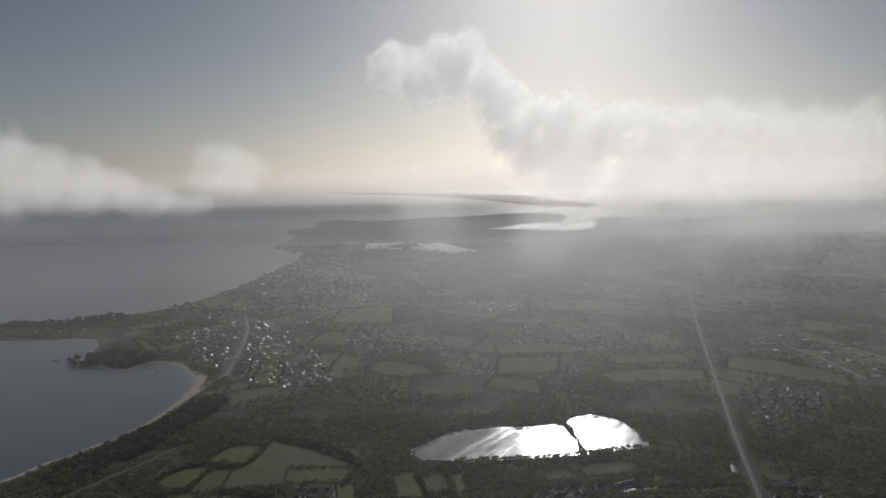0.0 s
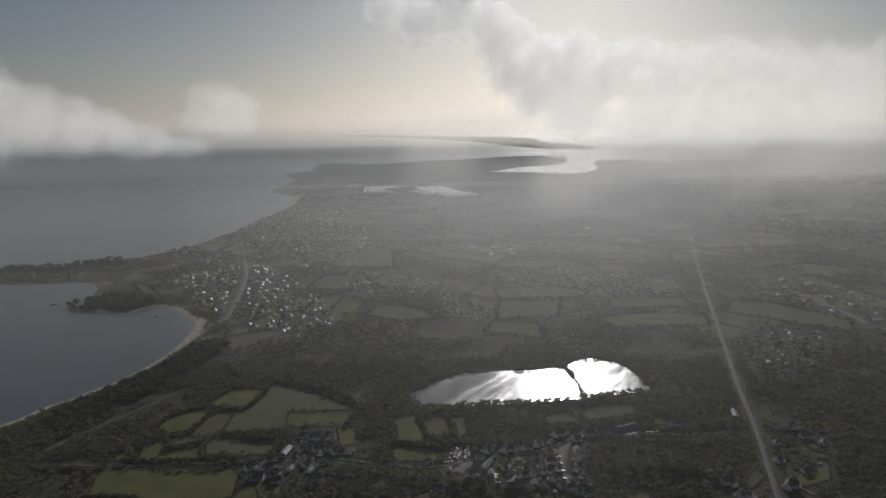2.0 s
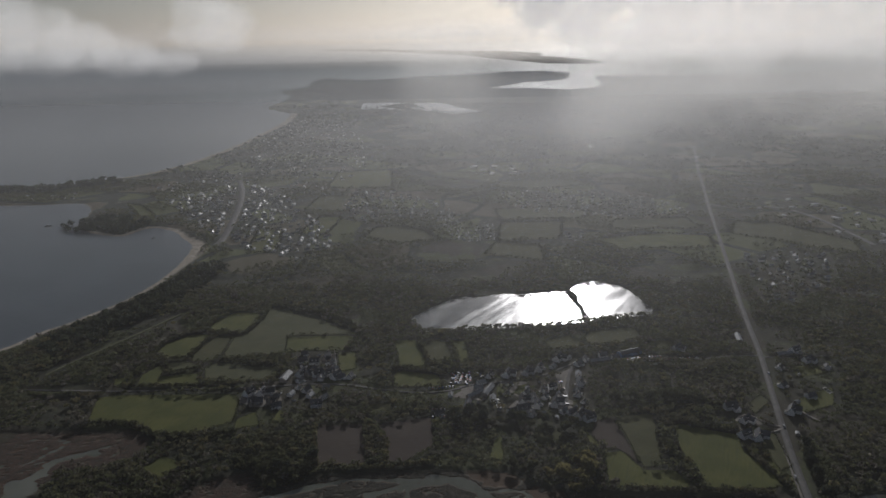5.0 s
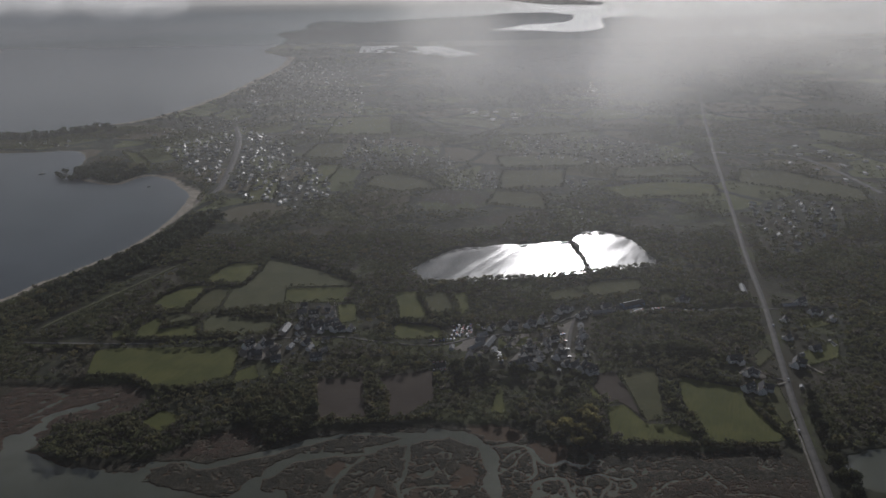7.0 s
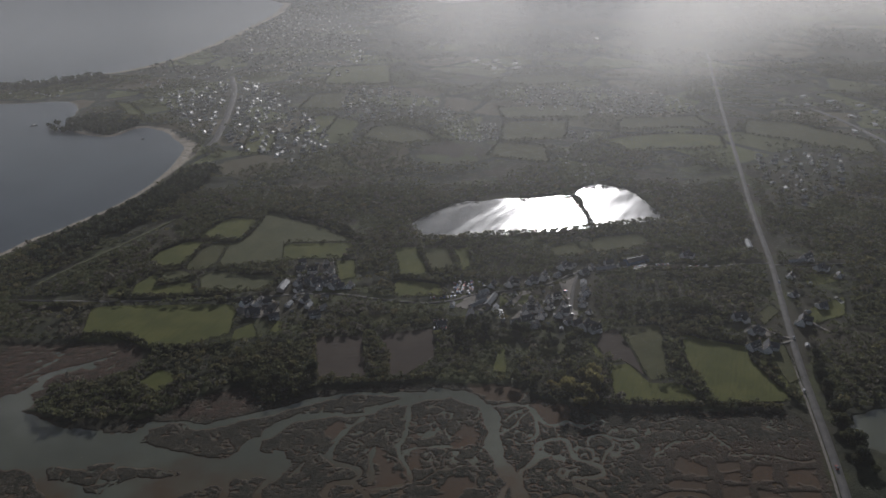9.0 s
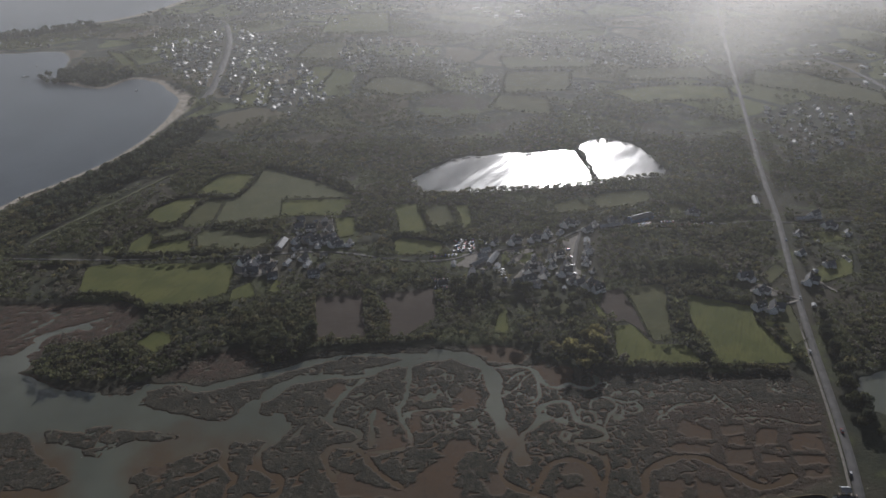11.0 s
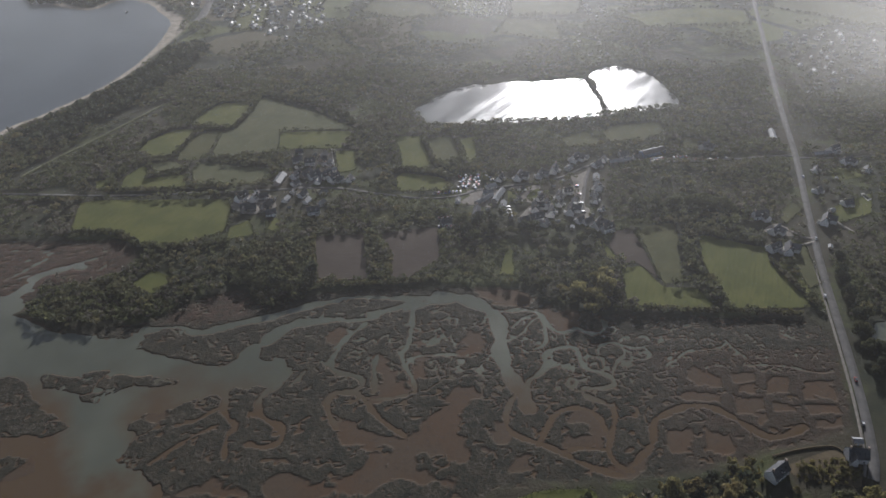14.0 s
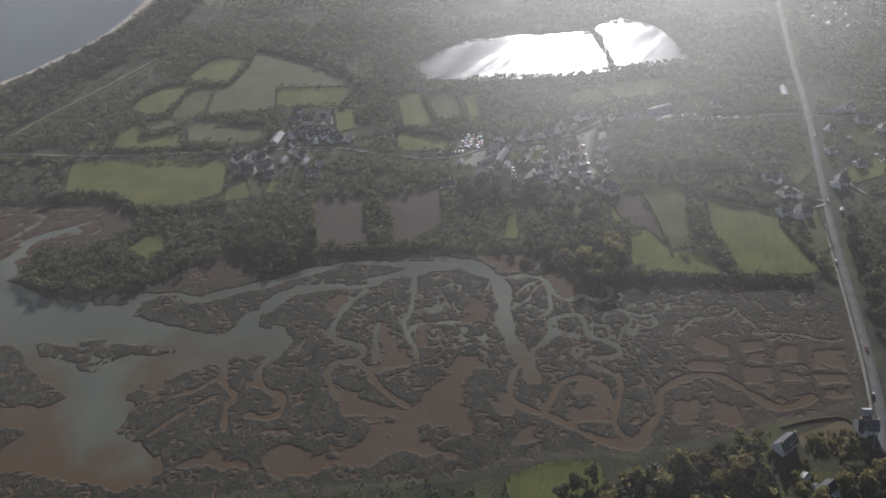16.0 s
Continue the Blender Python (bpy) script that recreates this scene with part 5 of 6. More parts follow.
def thicket(line, gap, low, high, mat, label, per=9):
    """Bushes filling an area."""
    p = np.array(line, float)
    lo, hi = p.min(0), p.max(0)
    x, y = np.meshgrid(np.arange(lo[0], hi[0], gap), np.arange(lo[1], hi[1], gap))
    x, y = x.ravel() + rng.uniform(-0.5, 0.5, x.size) * gap, y.ravel() + rng.uniform(-0.5, 0.5, y.size) * gap
    ok = within(x, y, line) & (depth_near(x, y, [
    (-249, 552), (-238, 569), (-218, 558), (-229, 538),
], 20) < -1)
    tagged(belt("thicket", list(zip(x[ok], y[ok])), 0, 0, low, high, mat, "", per), label, "bush", kind="stuff")


HEDGES = [
    ([
    (-321, 724), (-325, 774), (-321, 805), (-300, 830), (-288, 839), (-282, 874), (-268, 904), (-237, 923),
], 2.0, 3.0, 5.1, LEAF),
    ([
    (-237, 923), (-195, 903), (-154, 886), (-126, 856), (-99, 822),
], 4.0, 3.5, 6.1, LEAF),
    ([
    (-237, 828), (-228, 872), (-225, 911),
], 0.8, 2.7, 4.6, LEAF),
    ([
    (-279, 828), (-236, 824),
], 0.6, 2.5, 4.2, LEAF),
    ([
    (-275, 818), (-280, 763), (-302, 755),
], 0.8, 2.7, 4.6, LEAF),
    ([
    (-291, 724), (-259, 736),
], 0.8, 3.0, 5.1, LEAF),
    ([
    (-244, 752), (-181, 763),
], 0.8, 2.7, 4.6, LEAF),
    ([
    (-206, 740), (-184, 751),
], 0.6, 2.6, 4.5, LEAF),
    ([
    (-406, 679), (-341, 680),
], 2.0, 3.0, 5.1, LEAF),
    ([
    (-308, 696), (-260, 695), (-246, 699), (-211, 701),
], 0.8, 2.5, 4.2, LEAF),
    ([
    (-327, 719), (-316, 695),
], 1.2, 3.3, 5.8, LEAF),
    ([
    (-329, 624), (-285, 623), (-260, 603), (-232, 599), (-188, 605),
], 2.2, 3.1, 5.5, LEAF),
    ([
    (-76, 618), (-68, 605), (-55, 581), (-54, 554),
], 1.8, 3.3, 5.8, LEAF_RIPE),
    ([
    (-70, 577), (-64, 561), (-57, 553),
], 2.5, 3.3, 5.8, LEAF_RIPE),
    ([
    (-120, 614), (-115, 577), (-109, 550), (-91, 548), (-49, 547), (-12, 555),
], 1.0, 2.6, 4.5, LEAF_RIPE),
    ([
    (-59, 728), (-22, 720), (-4, 711),
], 1.5, 3.1, 5.5, LEAF),
    ([
    (-33, 799), (-22, 742), (10, 733),
], 1.5, 3.0, 5.1, LEAF),
    ([
    (178, 590), (178, 573), (182, 555), (188, 532), (188, 524),
], 1.6, 3.8, 6.7, LEAF),
    ([
    (117, 514), (181, 509),
], 1.0, 2.7, 4.6, LEAF_RIPE),
    ([
    (187, 509), (239, 505),
], 1.2, 2.6, 4.5, LEAF_RIPE),
    ([
    (196, 610), (232, 597), (245, 593),
], 3, 3.5, 6.1, LEAF),
    ([
    (241, 567), (250, 522),
], 1.0, 2.6, 4.5, LEAF),
]
thicket([
    (-321, 547), (-311, 564), (-287, 556), (-263, 563), (-254, 580), (-242, 576), (-216, 562), (-216, 548),
    (-193, 537), (-195, 518), (-229, 510), (-282, 514),
], 4.6, 1.6, 3.8, TWIGS, "dense brown thicket of bushes on the marsh island")
thicket([
    (79, 353), (104, 361), (139, 366), (154, 361), (156, 349), (149, 336), (70, 337),
], 8.0, 4.0, 8.0, LEAF_GOLD, "yellowing trees among the near houses", 12)
thicket([
    (79, 353), (104, 361), (139, 366), (154, 361), (156, 349), (149, 336), (70, 337),
], 9.0, 4.0, 7.5, TWIGS, "grey-brown leafless trees among the near houses", 12)
thicket([
    (79, 353), (104, 361), (139, 366), (154, 361), (156, 349), (149, 336), (70, 337),
], 5.2, 3.0, 6.5, LEAF, "dense trees and bushes around the near houses", 12)
thicket([
    (195, 357), (209, 355), (218, 350), (210, 334), (188, 334), (188, 348),
], 4.4, 3.0, 6.5, LEAF, "dense trees and bushes beside the main road", 12)
thicket([
    (145, 376), (159, 377), (163, 370), (159, 363), (145, 366),
], 4.0, 1.5, 3.0, LEAF_GOLD, "low yellow-green bushes above the marsh")
thicket([
    (-162, 550), (-182, 579), (-169, 601), (-122, 604), (-111, 556), (-113, 529), (-148, 521),
], 4.6, 2.6, 6.0, LEAF, "dense wood at the marsh edge")
thicket([
    (179, 366), (189, 379), (208, 380), (218, 375), (211, 363), (194, 361),
], 3.0, 1.2, 3.0, LEAF_GOLD, "yellow-green bushes in the garden beside the main road", 10)
thicket([
    (139, 366), (146, 379), (166, 379), (161, 366),
], 3.2, 1.0, 2.4, LEAF_GOLD, "low yellow-green scrub above the marsh", 10)
thicket([
    (102, 339), (111, 363), (130, 368), (152, 366), (155, 352), (142, 339),
], 4.6, 4.0, 8.5, LEAF_PINE, "dark tall trees around the near houses", 10)
thicket([
    (164, 345), (172, 354), (182, 354), (180, 345),
], 3.2, 2.0, 4.0, LEAF_GOLD, "yellow-green bush beside a drive", 10)
thicket([
    (-175, 550), (-176, 593), (-121, 596), (-111, 550), (-140, 543),
], 4.2, 3.0, 7.0, LEAF, "dense dark wood above the marsh", 10)
for line, wide, low, high, mat in HEDGES:
    tagged(belt("hedge", line, 1.5, wide, low, high, mat, "", 7), "tall ragged hedge of bushes between fields" if wide > 1 else "dense dark green hedge between fields", "hedge", "hedges of the fields")
for mat, line in FIELDS:
    near_y = sum(p[1] for p in line) / len(line)
    if near_y < 620 and 90 < line[0][0] < 215:
        tagged(belt("hedge", line + line[:1], 2.5, 0.6, 0.7, 1.5, LEAF, "", 4), "low grassy bank between fields", "hedge", "hedges of the fields")
    elif near_y < 1000:
        tagged(belt("hedge", line + line[:1], 2.2, 0.6, 0.9, 2.0, LEAF, "", 3), "ragged hedge round a field", "hedge", "hedges of the fields")
    else:
        tagged(belt("hedge", line + line[:1], 4.0, 2.5, 2.5, 5.5, LEAF, "", 4), "tall tree hedge round a distant field", "hedge", "hedges of the fields")
tagged(belt("shore_pines", [(-1290, 1650), (-1150, 1660), (-1030, 1690), (-950, 1690), (-890, 1710), (-800, 1800)], 3, 24, 9, 18, LEAF_PINE, "", 8), "dark pines along the headland", "woods", kind="stuff")
tagged(belt("headland_wood", [(-690, 1350), (-640, 1330), (-600, 1320), (-570, 1340), (-640, 1400), (-680, 1380)], 1.6, 26, 6, 12, LEAF_PINE, "", 8), "dark wooded headland in the bay", "woods", kind="stuff")
tagged(belt("dune_wood", [(-440, 800), (-410, 860), (-385, 930), (-365, 1000), (-355, 1080)], 0.55, 24, 6, 11, LEAF_PINE, "", 7), "dark dune wood behind the beach", "woods", kind="stuff")
tagged(belt("dyke_bushes", [(159, 950), (164, 925), (166, 895), (166, 865), (167, 850)], 2.0, 1.2, 2.5, 4.5, LEAF_PINE, "", 5), "dark bushes on the dyke between two lagoons", "bush", kind="stuff")
tagged(belt("lagoon_bushes", [(-36, 824), (0, 823), (40, 829), (84, 833), (119, 837), (144, 842), (170, 848), (206, 856), (240, 864)], 3.0, 1.5, 3, 6, LEAF, "", 5), "low bushes on the lagoon's bank", "bush", kind="stuff")

# ---- houses ----
WALL_WHITE = make_plain("white_render", (0.68, 0.66, 0.63), (0.80, 0.78, 0.75), 0.85, 0.6, 0.2, by_object=0.2)
WALL_STONE = make_plain("granite_wall", (0.24, 0.21, 0.18), (0.36, 0.32, 0.28), 0.9, 1.2, 0.4)
SLATE = make_plain("slate_roof", (0.046, 0.046, 0.050), (0.078, 0.078, 0.083), 0.5, 0.9, 0.25, 0.35, by_object=0.9)
DARK_SLATE = make_plain("dark_slate_roof", (0.036, 0.038, 0.044), (0.058, 0.060, 0.068), 0.5, 0.9, 0.25, 0.4)
ZINC = make_plain("pale_sheet_roof", (0.13, 0.135, 0.14), (0.20, 0.205, 0.21), 0.6, 0.5, 0.15, 0.3, by_object=0.8)
BLUE_WALL = make_plain("blue_sheet_wall", (0.10, 0.17, 0.30), (0.14, 0.22, 0.36), 0.45, 0.5, 0.15, 0.5)
# Pale so that the added flat roofs read as glints.
GLINT_ROOF = make_plain("pale_glint_roof", (0.22, 0.21, 0.20), (0.36, 0.35, 0.33), 0.95, 0.7, 0.15, 0.1, by_object=1.2)
PANE = make_plain("window_glass", (0.03, 0.035, 0.04), (0.05, 0.055, 0.06), 0.08, 0.5, 0.0, 0.8)
TIMBER = make_plain("painted_timber", (0.16, 0.20, 0.26), (0.22, 0.26, 0.32), 0.6, 1.0)
BRICK = make_plain("chimney_stone", (0.26, 0.20, 0.16), (0.34, 0.27, 0.22), 0.9, 2.0)


def box(bm, x0, x1, y0, y1, z0, z1):
    r = bmesh.ops.create_cube(bm, size=1.0, matrix=Matrix.Translation(((x0 + x1) / 2, (y0 + y1) / 2, (z0 + z1) / 2)) @ Matrix.Diagonal((x1 - x0, y1 - y0, z1 - z0, 1)))
    return r["verts"]


def gabled(bm, long, wide, eaves, ridge):
    """Walls with two gables."""
    a, b = long / 2, wide / 2
    low = [bm.verts.new(v) for v in ((-a, -b, 0), (a, -b, 0), (a, b, 0), (-a, b, 0))]
    top = [bm.verts.new(v) for v in ((-a, -b, eaves), (a, -b, eaves), (a, b, eaves), (-a, b, eaves))]
    peak = [bm.verts.new(v) for v in ((-a, 0, ridge), (a, 0, ridge))]
    for f in ((low[0], low[1], top[1], top[0]), (low[2], low[3], top[3], top[2]), (low[1], low[2], top[2], peak[1], top[1]), (low[3], low[0], top[0], peak[0], top[3]),
              (low[3], low[2], low[1], low[0]), (top[0], top[1], peak[1], peak[0]), (top[2], top[3], peak[0], peak[1])):
        bm.faces.new(f)


def roof_slabs(bm, long, wide, eaves, ridge, over=0.4, thick=0.22):
    a, b = long / 2 + over, wide / 2
    slope = (ridge - eaves) / b
    for s in (-1, 1):
        e = (b + over) * s
        outer = [(-a, 0, ridge + 0.05 + thick), (a, 0, ridge + 0.05 + thick), (a, e, eaves - over * slope + 0.05 + thick), (-a, e, eaves - over * slope + 0.05 + thick)]
        up = [bm.verts.new(v) for v in outer]
        dn = [bm.verts.new((v[0], v[1], v[2] - thick)) for v in outer]
        bm.faces.new(up)
        bm.faces.new(dn[::-1])
        for i in range(4):
            bm.faces.new((up[i], dn[i], dn[(i + 1) % 4], up[(i + 1) % 4]))


def house(name, long, wide, eaves, ridge, wall, roof, windows, chimneys, label, category="house", group="", wing=None, dormers=0, skylights=0, annex=None):
    ob = tagged(new(name), label, category, group)
    bm = bmesh.new()
    gabled(bm, long, wide, eaves, ridge)
    part("wall", bm, wall, ob)
    bm = bmesh.new()
    roof_slabs(bm, long, wide, eaves, ridge)
    top = part("roof", bm, roof, ob)
    if wing:
        x, deep, broad = wing
        bm = bmesh.new()
        gabled(bm, deep, broad, 0.94 * eaves, 0.9 * ridge)
        bmesh.ops.transform(bm, matrix=pose(x, -wide / 2 - deep / 2 + 1.5, 0, 0, 0, 90), verts=bm.verts)
        part("wing", bm, wall, ob)
        bm = bmesh.new()
        roof_slabs(bm, deep, broad, 0.94 * eaves, 0.9 * ridge)
        bmesh.ops.transform(bm, matrix=pose(x, -wide / 2 - deep / 2 + 1.5, 0, 0, 0, 90), verts=bm.verts)
        part("roof", bm, roof, ob)
    # Made-up extension: its pale flat roof stands in for sun glints on the houses.
    if annex:
        x, deep, broad = annex
        for side_y in (1,) if wing else (-1, 1):
            bm = bmesh.new()
            y0, y1 = sorted((side_y * (wide / 2 - 0.1), side_y * (wide / 2 + deep)))
            box(bm, x - broad / 2, x + broad / 2, y0, y1, 0, 2.4)
            block = part("annex", bm, wall, ob)
            bm = bmesh.new()
            box(bm, x - broad / 2 - 0.2, x + broad / 2 + 0.2, y0 - (0.2 if side_y < 0 else 0), y1 + (0.2 if side_y > 0 else 0), 2.4, 2.62)
            part("flat_roof", bm, GLINT_ROOF, block, "pale flat roof added for a sun glint")
            x = -x
    for k in range(dormers):
        x = (k + 0.5) / dormers * (long - 3) - (long - 3) / 2
        mid = (eaves + ridge) / 2
        bm = bmesh.new()
        gabled(bm, 2.4, 1.5, 1.1, 1.8)
        bmesh.ops.transform(bm, matrix=pose(x, -wide / 4 - 0.4, mid - 0.7, 0, 0, 90), verts=bm.verts)
        dormer = part("dormer", bm, wall, top)
        bm = bmesh.new()
        roof_slabs(bm, 2.4, 1.5, 1.1, 1.8, 0.15, 0.1)
        bmesh.ops.transform(bm, matrix=pose(x, -wide / 4 - 0.4, mid - 0.7, 0, 0, 90), verts=bm.verts)
        part("roof", bm, roof, dormer)
    for k in range(skylights):
        x = (k + 0.5) / skylights * (long - 2) - (long - 2) / 2
        bm = bmesh.new()
        box(bm, -0.4, 0.4, -0.6, 0.6, 0.28, 0.36)
        tilt = math.degrees(math.atan2(ridge - eaves, wide / 2))
        bmesh.ops.transform(bm, matrix=pose(x, -wide / 4, (eaves + ridge) / 2, tilt, 0, 0), verts=bm.verts)
        part("skylight", bm, PANE, top)
    for s in (-1, 1)[:chimneys]:
        bm = bmesh.new()
        x = s * (long / 2 - 0.6)
        box(bm, x - 0.35, x + 0.35, -0.6, 0.6, ridge - 0.8, ridge + 1.3)
        box(bm, x - 0.45, x + 0.45, -0.7, 0.7, ridge + 1.3, ridge + 1.45)
        part("chimney", bm, BRICK, top)
    for s in (-1, 1):
        for i in range(windows):
            x = (i + 0.5) / windows * (long - 1.5) - (long - 1.5) / 2
            for z in ((1.0,) if eaves < 4 else (1.0, 3.7)):
                bm = bmesh.new()
                y = s * (wide / 2 + 0.02)
                if i == windows // 2 and z == 1.0 and s < 0:
                    box(bm, x - 0.5, x + 0.5, y - 0.04, y + 0.04, 0.05, 2.1)
                    part("door", bm, TIMBER, ob, "painted timber door")
                else:
                    box(bm, x - 0.55, x + 0.55, y - 0.04, y + 0.04, z, z + 1.25)
                    part("window", bm, PANE, ob)
    return ob


GROUPED = "houses of the coast"
KINDS = [
    house("house", 10, 6.5, 2.7, 6.5, WALL_WHITE, SLATE, 3, 1, "small white rendered cottage with slate roof", group=GROUPED, skylights=2, annex=(2.2, 2.4, 3.0)),
    house("house", 13, 7.5, 4.4, 9.0, WALL_WHITE, SLATE, 3, 2, "white rendered house with steep slate roof and dormers", group=GROUPED, dormers=2, skylights=1, annex=(3.0, 2.8, 3.6)),
    house("house", 17, 7.5, 3.4, 8.0, WALL_STONE, SLATE, 4, 2, "long granite farmhouse with slate roof", group=GROUPED, wing=(-5, 6, 5)),
    house("barn", 24, 10, 4.4, 7.4, WALL_STONE, ZINC, 3, 0, "long farm barn with pale sheet roof", "barn", GROUPED),
    house("house", 11, 7.0, 3.0, 5.4, WALL_WHITE, ZINC, 3, 1, "low white house with pale sheet roof", group=GROUPED),
    house("barn", 30, 11, 4.2, 6.8, BLUE_WALL, SLATE, 4, 0, "long hall with blue walls and dark roof", "barn", GROUPED),
    house("house", 14, 7.0, 4.2, 8.6, WALL_WHITE, SLATE, 3, 1, "white L-shaped house with slate roofs", group=GROUPED, wing=(3.5, 7.5, 6), dormers=1, annex=(-3.0, 2.8, 3.6)),
    house("barn", 24, 6.0, 2.8, 4.9, WALL_STONE, ZINC, 4, 0, "long low outbuilding with pale sheet roof", "barn", GROUPED),
    house("shed", 5, 4.0, 2.3, 3.5, WALL_STONE, ZINC, 1, 0, "small stone shed with pale sheet roof", "shed", GROUPED),
    house("house", 11, 8.0, 4.4, 9.0, WALL_WHITE, DARK_SLATE, 3, 2, "white house with dark slate roof by the main road", group=GROUPED, skylights=3, wing=(-3, 4, 4)),
    house("house", 13, 7.5, 4.4, 8.8, WALL_WHITE, DARK_SLATE, 3, 2, "white gabled house with dark slate roof and skylights", group=GROUPED, skylights=3, dormers=1),
]
KIND_USED = [False] * len(KINDS)


def settle_house(kind, x, y, turn, size=1.0):
    a, b, c = (float(v) for v in bowl(np.array(x, float), np.array(y, float), np.array(0.0)))
    m = pose(a, b, c - 0.05, 0, 0, turn)
    if KIND_USED[kind]:
        ob = copy_thing(KINDS[kind], m)
    else:
        ob, KIND_USED[kind] = KINDS[kind], True
        ob.matrix_basis = m
    ob.scale = (size, size, size)


for n, (x, y, turn, kind) in enumerate(HAMLET_HOUSES + VILLAGE_HOUSES + ROADSIDE_HOUSES + NEAR_HOUSES):
    if kind == 1 and n % 3 == 1 and y > 400:
        kind = 6
    settle_house(kind, x, y, turn, 0.95 if y < 400 else 0.78 + 0.12 * ((n * 7) % 5) / 4)


def outbuildings(line, count, gap, kinds, low, high):
    """Small houses and sheds among the others."""
    p = np.array(line, float)
    got = [tuple(q) for q in HOUSE_SPOTS]
    first = len(got)
    for _ in range(count * 15):
        q = p.min(0) + rng.uniform(0, 1, 2) * (p.max(0) - p.min(0))
        if len(got) - first >= count or not within(q[:1], q[1:], line)[0] or any(math.hypot(q[0] - g[0], q[1] - g[1]) < gap for g in got):
            continue
        if min(off_line(q[:1], q[1:], r)[0] - w for r, w in ROADS) < 1:
            continue
        got.append((q[0], q[1]))
        settle_house(int(rng.choice(kinds)), q[0], q[1], float(rng.choice((15, 75, 60))) + rng.uniform(-12, 12), rng.uniform(low, high))


outbuildings([
    (-162, 734), (-157, 768), (-121, 767), (-111, 727), (-101, 706), (-123, 659), (-152, 659), (-189, 652),
    (-202, 684), (-167, 688),
], 16, 10.5, (0, 8, 4), 0.6, 0.85)
outbuildings([
    (-21, 674), (8, 655), (39, 628), (52, 615), (119, 609), (129, 651), (125, 699), (147, 735), (123, 747),
    (98, 720), (35, 712), (18, 682),
], 26, 11, (0, 1, 8, 4), 0.55, 0.8)
outbuildings([
    (317, 683), (394, 726), (355, 644), (302, 596), (296, 604),
], 3, 16, (0, 8), 0.7, 0.9)


def villa(name, long, wide, eaves, ridge, wall, roof, label, category="house", group="houses of the far towns"):
    """A far house: walls and roof."""
    bm = bmesh.new()
    gabled(bm, long, wide, eaves, ridge)
    ob = part(name, bm, wall, None)
    bm = bmesh.new()
    roof_slabs(bm, long, wide, eaves, ridge, 0.35, 0.25)
    part("roof", bm, roof, ob)
    return tagged(ob, label, category, group)


FAR_KINDS = [villa("house", 12, 8, 4.0, 7.4, WALL_WHITE, SLATE, "distant white house with slate roof"),
             villa("house", 11, 8, 3.2, 5.6, WALL_WHITE, ZINC, "distant white house with pale roof"),
             villa("house", 14, 9, 5.5, 8.2, WALL_WHITE, ZINC, "distant tall pale house"),
             villa("warehouse", 26, 13, 4.5, 5.8, WALL_WHITE, ZINC, "distant low warehouse with pale roof", "warehouse", "sheds of the trading estate"),
             villa("mobile_home", 8, 3.2, 2.3, 3.0, WALL_WHITE, ZINC, "white mobile home on a camp site", "mobile home", "mobile homes of the camp site")]
FAR_USED = [False] * len(FAR_KINDS)


def strewn(line, count, kinds, gap):
    """Places for houses over an area, none too near another."""
    p = np.array(line, float)
    got = []
    for _ in range(count * 12):
        q = p.min(0) + rng.uniform(0, 1, 2) * (p.max(0) - p.min(0))
        if not within(q[:1], q[1:], line)[0] or any(math.hypot(q[0] - g[0], q[1] - g[1]) < gap for g in got):
            continue
        if min(off_line(q[:1], q[1:], r)[0] - w for r, w in ROADS) < 6:
            continue
        a, b, c = (float(v) for v in bowl(q[0], q[1], 0.0))
        turn = float(rng.choice((10, 70, 100, 40))) + rng.uniform(-15, 15)
        got.append((q[0], q[1], int(rng.choice(kinds)), pose(a, b, c - 0.05, 0, 0, turn), rng.uniform(0.42, 0.74)))
        if len(got) >= count:
            break
    return got


def strew(*area):
    for _, _, kind, m, s in strewn(*area):
        if FAR_USED[kind]:
            ob = copy_thing(FAR_KINDS[kind], m)
        else:
            ob, FAR_USED[kind] = FAR_KINDS[kind], True
            ob.matrix_basis = m
        ob.scale = (s, s, s)


def strew_joined(name, label, *areas):
    """Houses too far off to tell apart, as walls and roofs in one mesh."""
    bm = bmesh.new()
    for area in areas:
        for _, _, kind, m, s in strewn(*area):
            for ob, slot in ((FAR_KINDS[kind], 0), (FAR_KINDS[kind].children[0], 1 if kind == 0 else 2)):
                old = len(bm.verts)
                oldf = len(bm.faces)
                bm.from_mesh(ob.data)
                bm.verts.ensure_lookup_table()
                bm.faces.ensure_lookup_table()
                for v in bm.verts[old:]:
                    v.co = m @ (v.co * s)
                for f in bm.faces[oldf:]:
                    f.material_index = slot
    me = bpy.data.meshes.new(name)
    bm.to_mesh(me)
    bm.free()
    for mat in (WALL_WHITE, SLATE, ZINC):
        me.materials.append(mat)
    tagged(new(name, me), label, "houses", kind="stuff")


strew([
    (-605, 1586), (-507, 1662), (-483, 1786), (-380, 1651), (-233, 1348), (-174, 1200), (-231, 1113),
    (-360, 1212), (-474, 1366),
], 150, (0, 0, 0, 1, 2), 19)
strew([
    (458, 1113), (505, 1124), (585, 1113), (520, 969), (415, 883), (399, 903),
], 66, (0, 0, 1), 16)
strew([
    (685, 1528), (762, 1421), (793, 1311), (679, 1113), (643, 1246), (610, 1366),
], 30, (3,), 44)
strew([
    (-18, 1416), (7, 1450), (30, 1290), (86, 1316), (83, 1215), (36, 1202), (10, 1237),
], 120, (4,), 7)
strew([
    (49, 1916), (165, 1944), (209, 1823), (125, 1782),
], 6, (3,), 50)
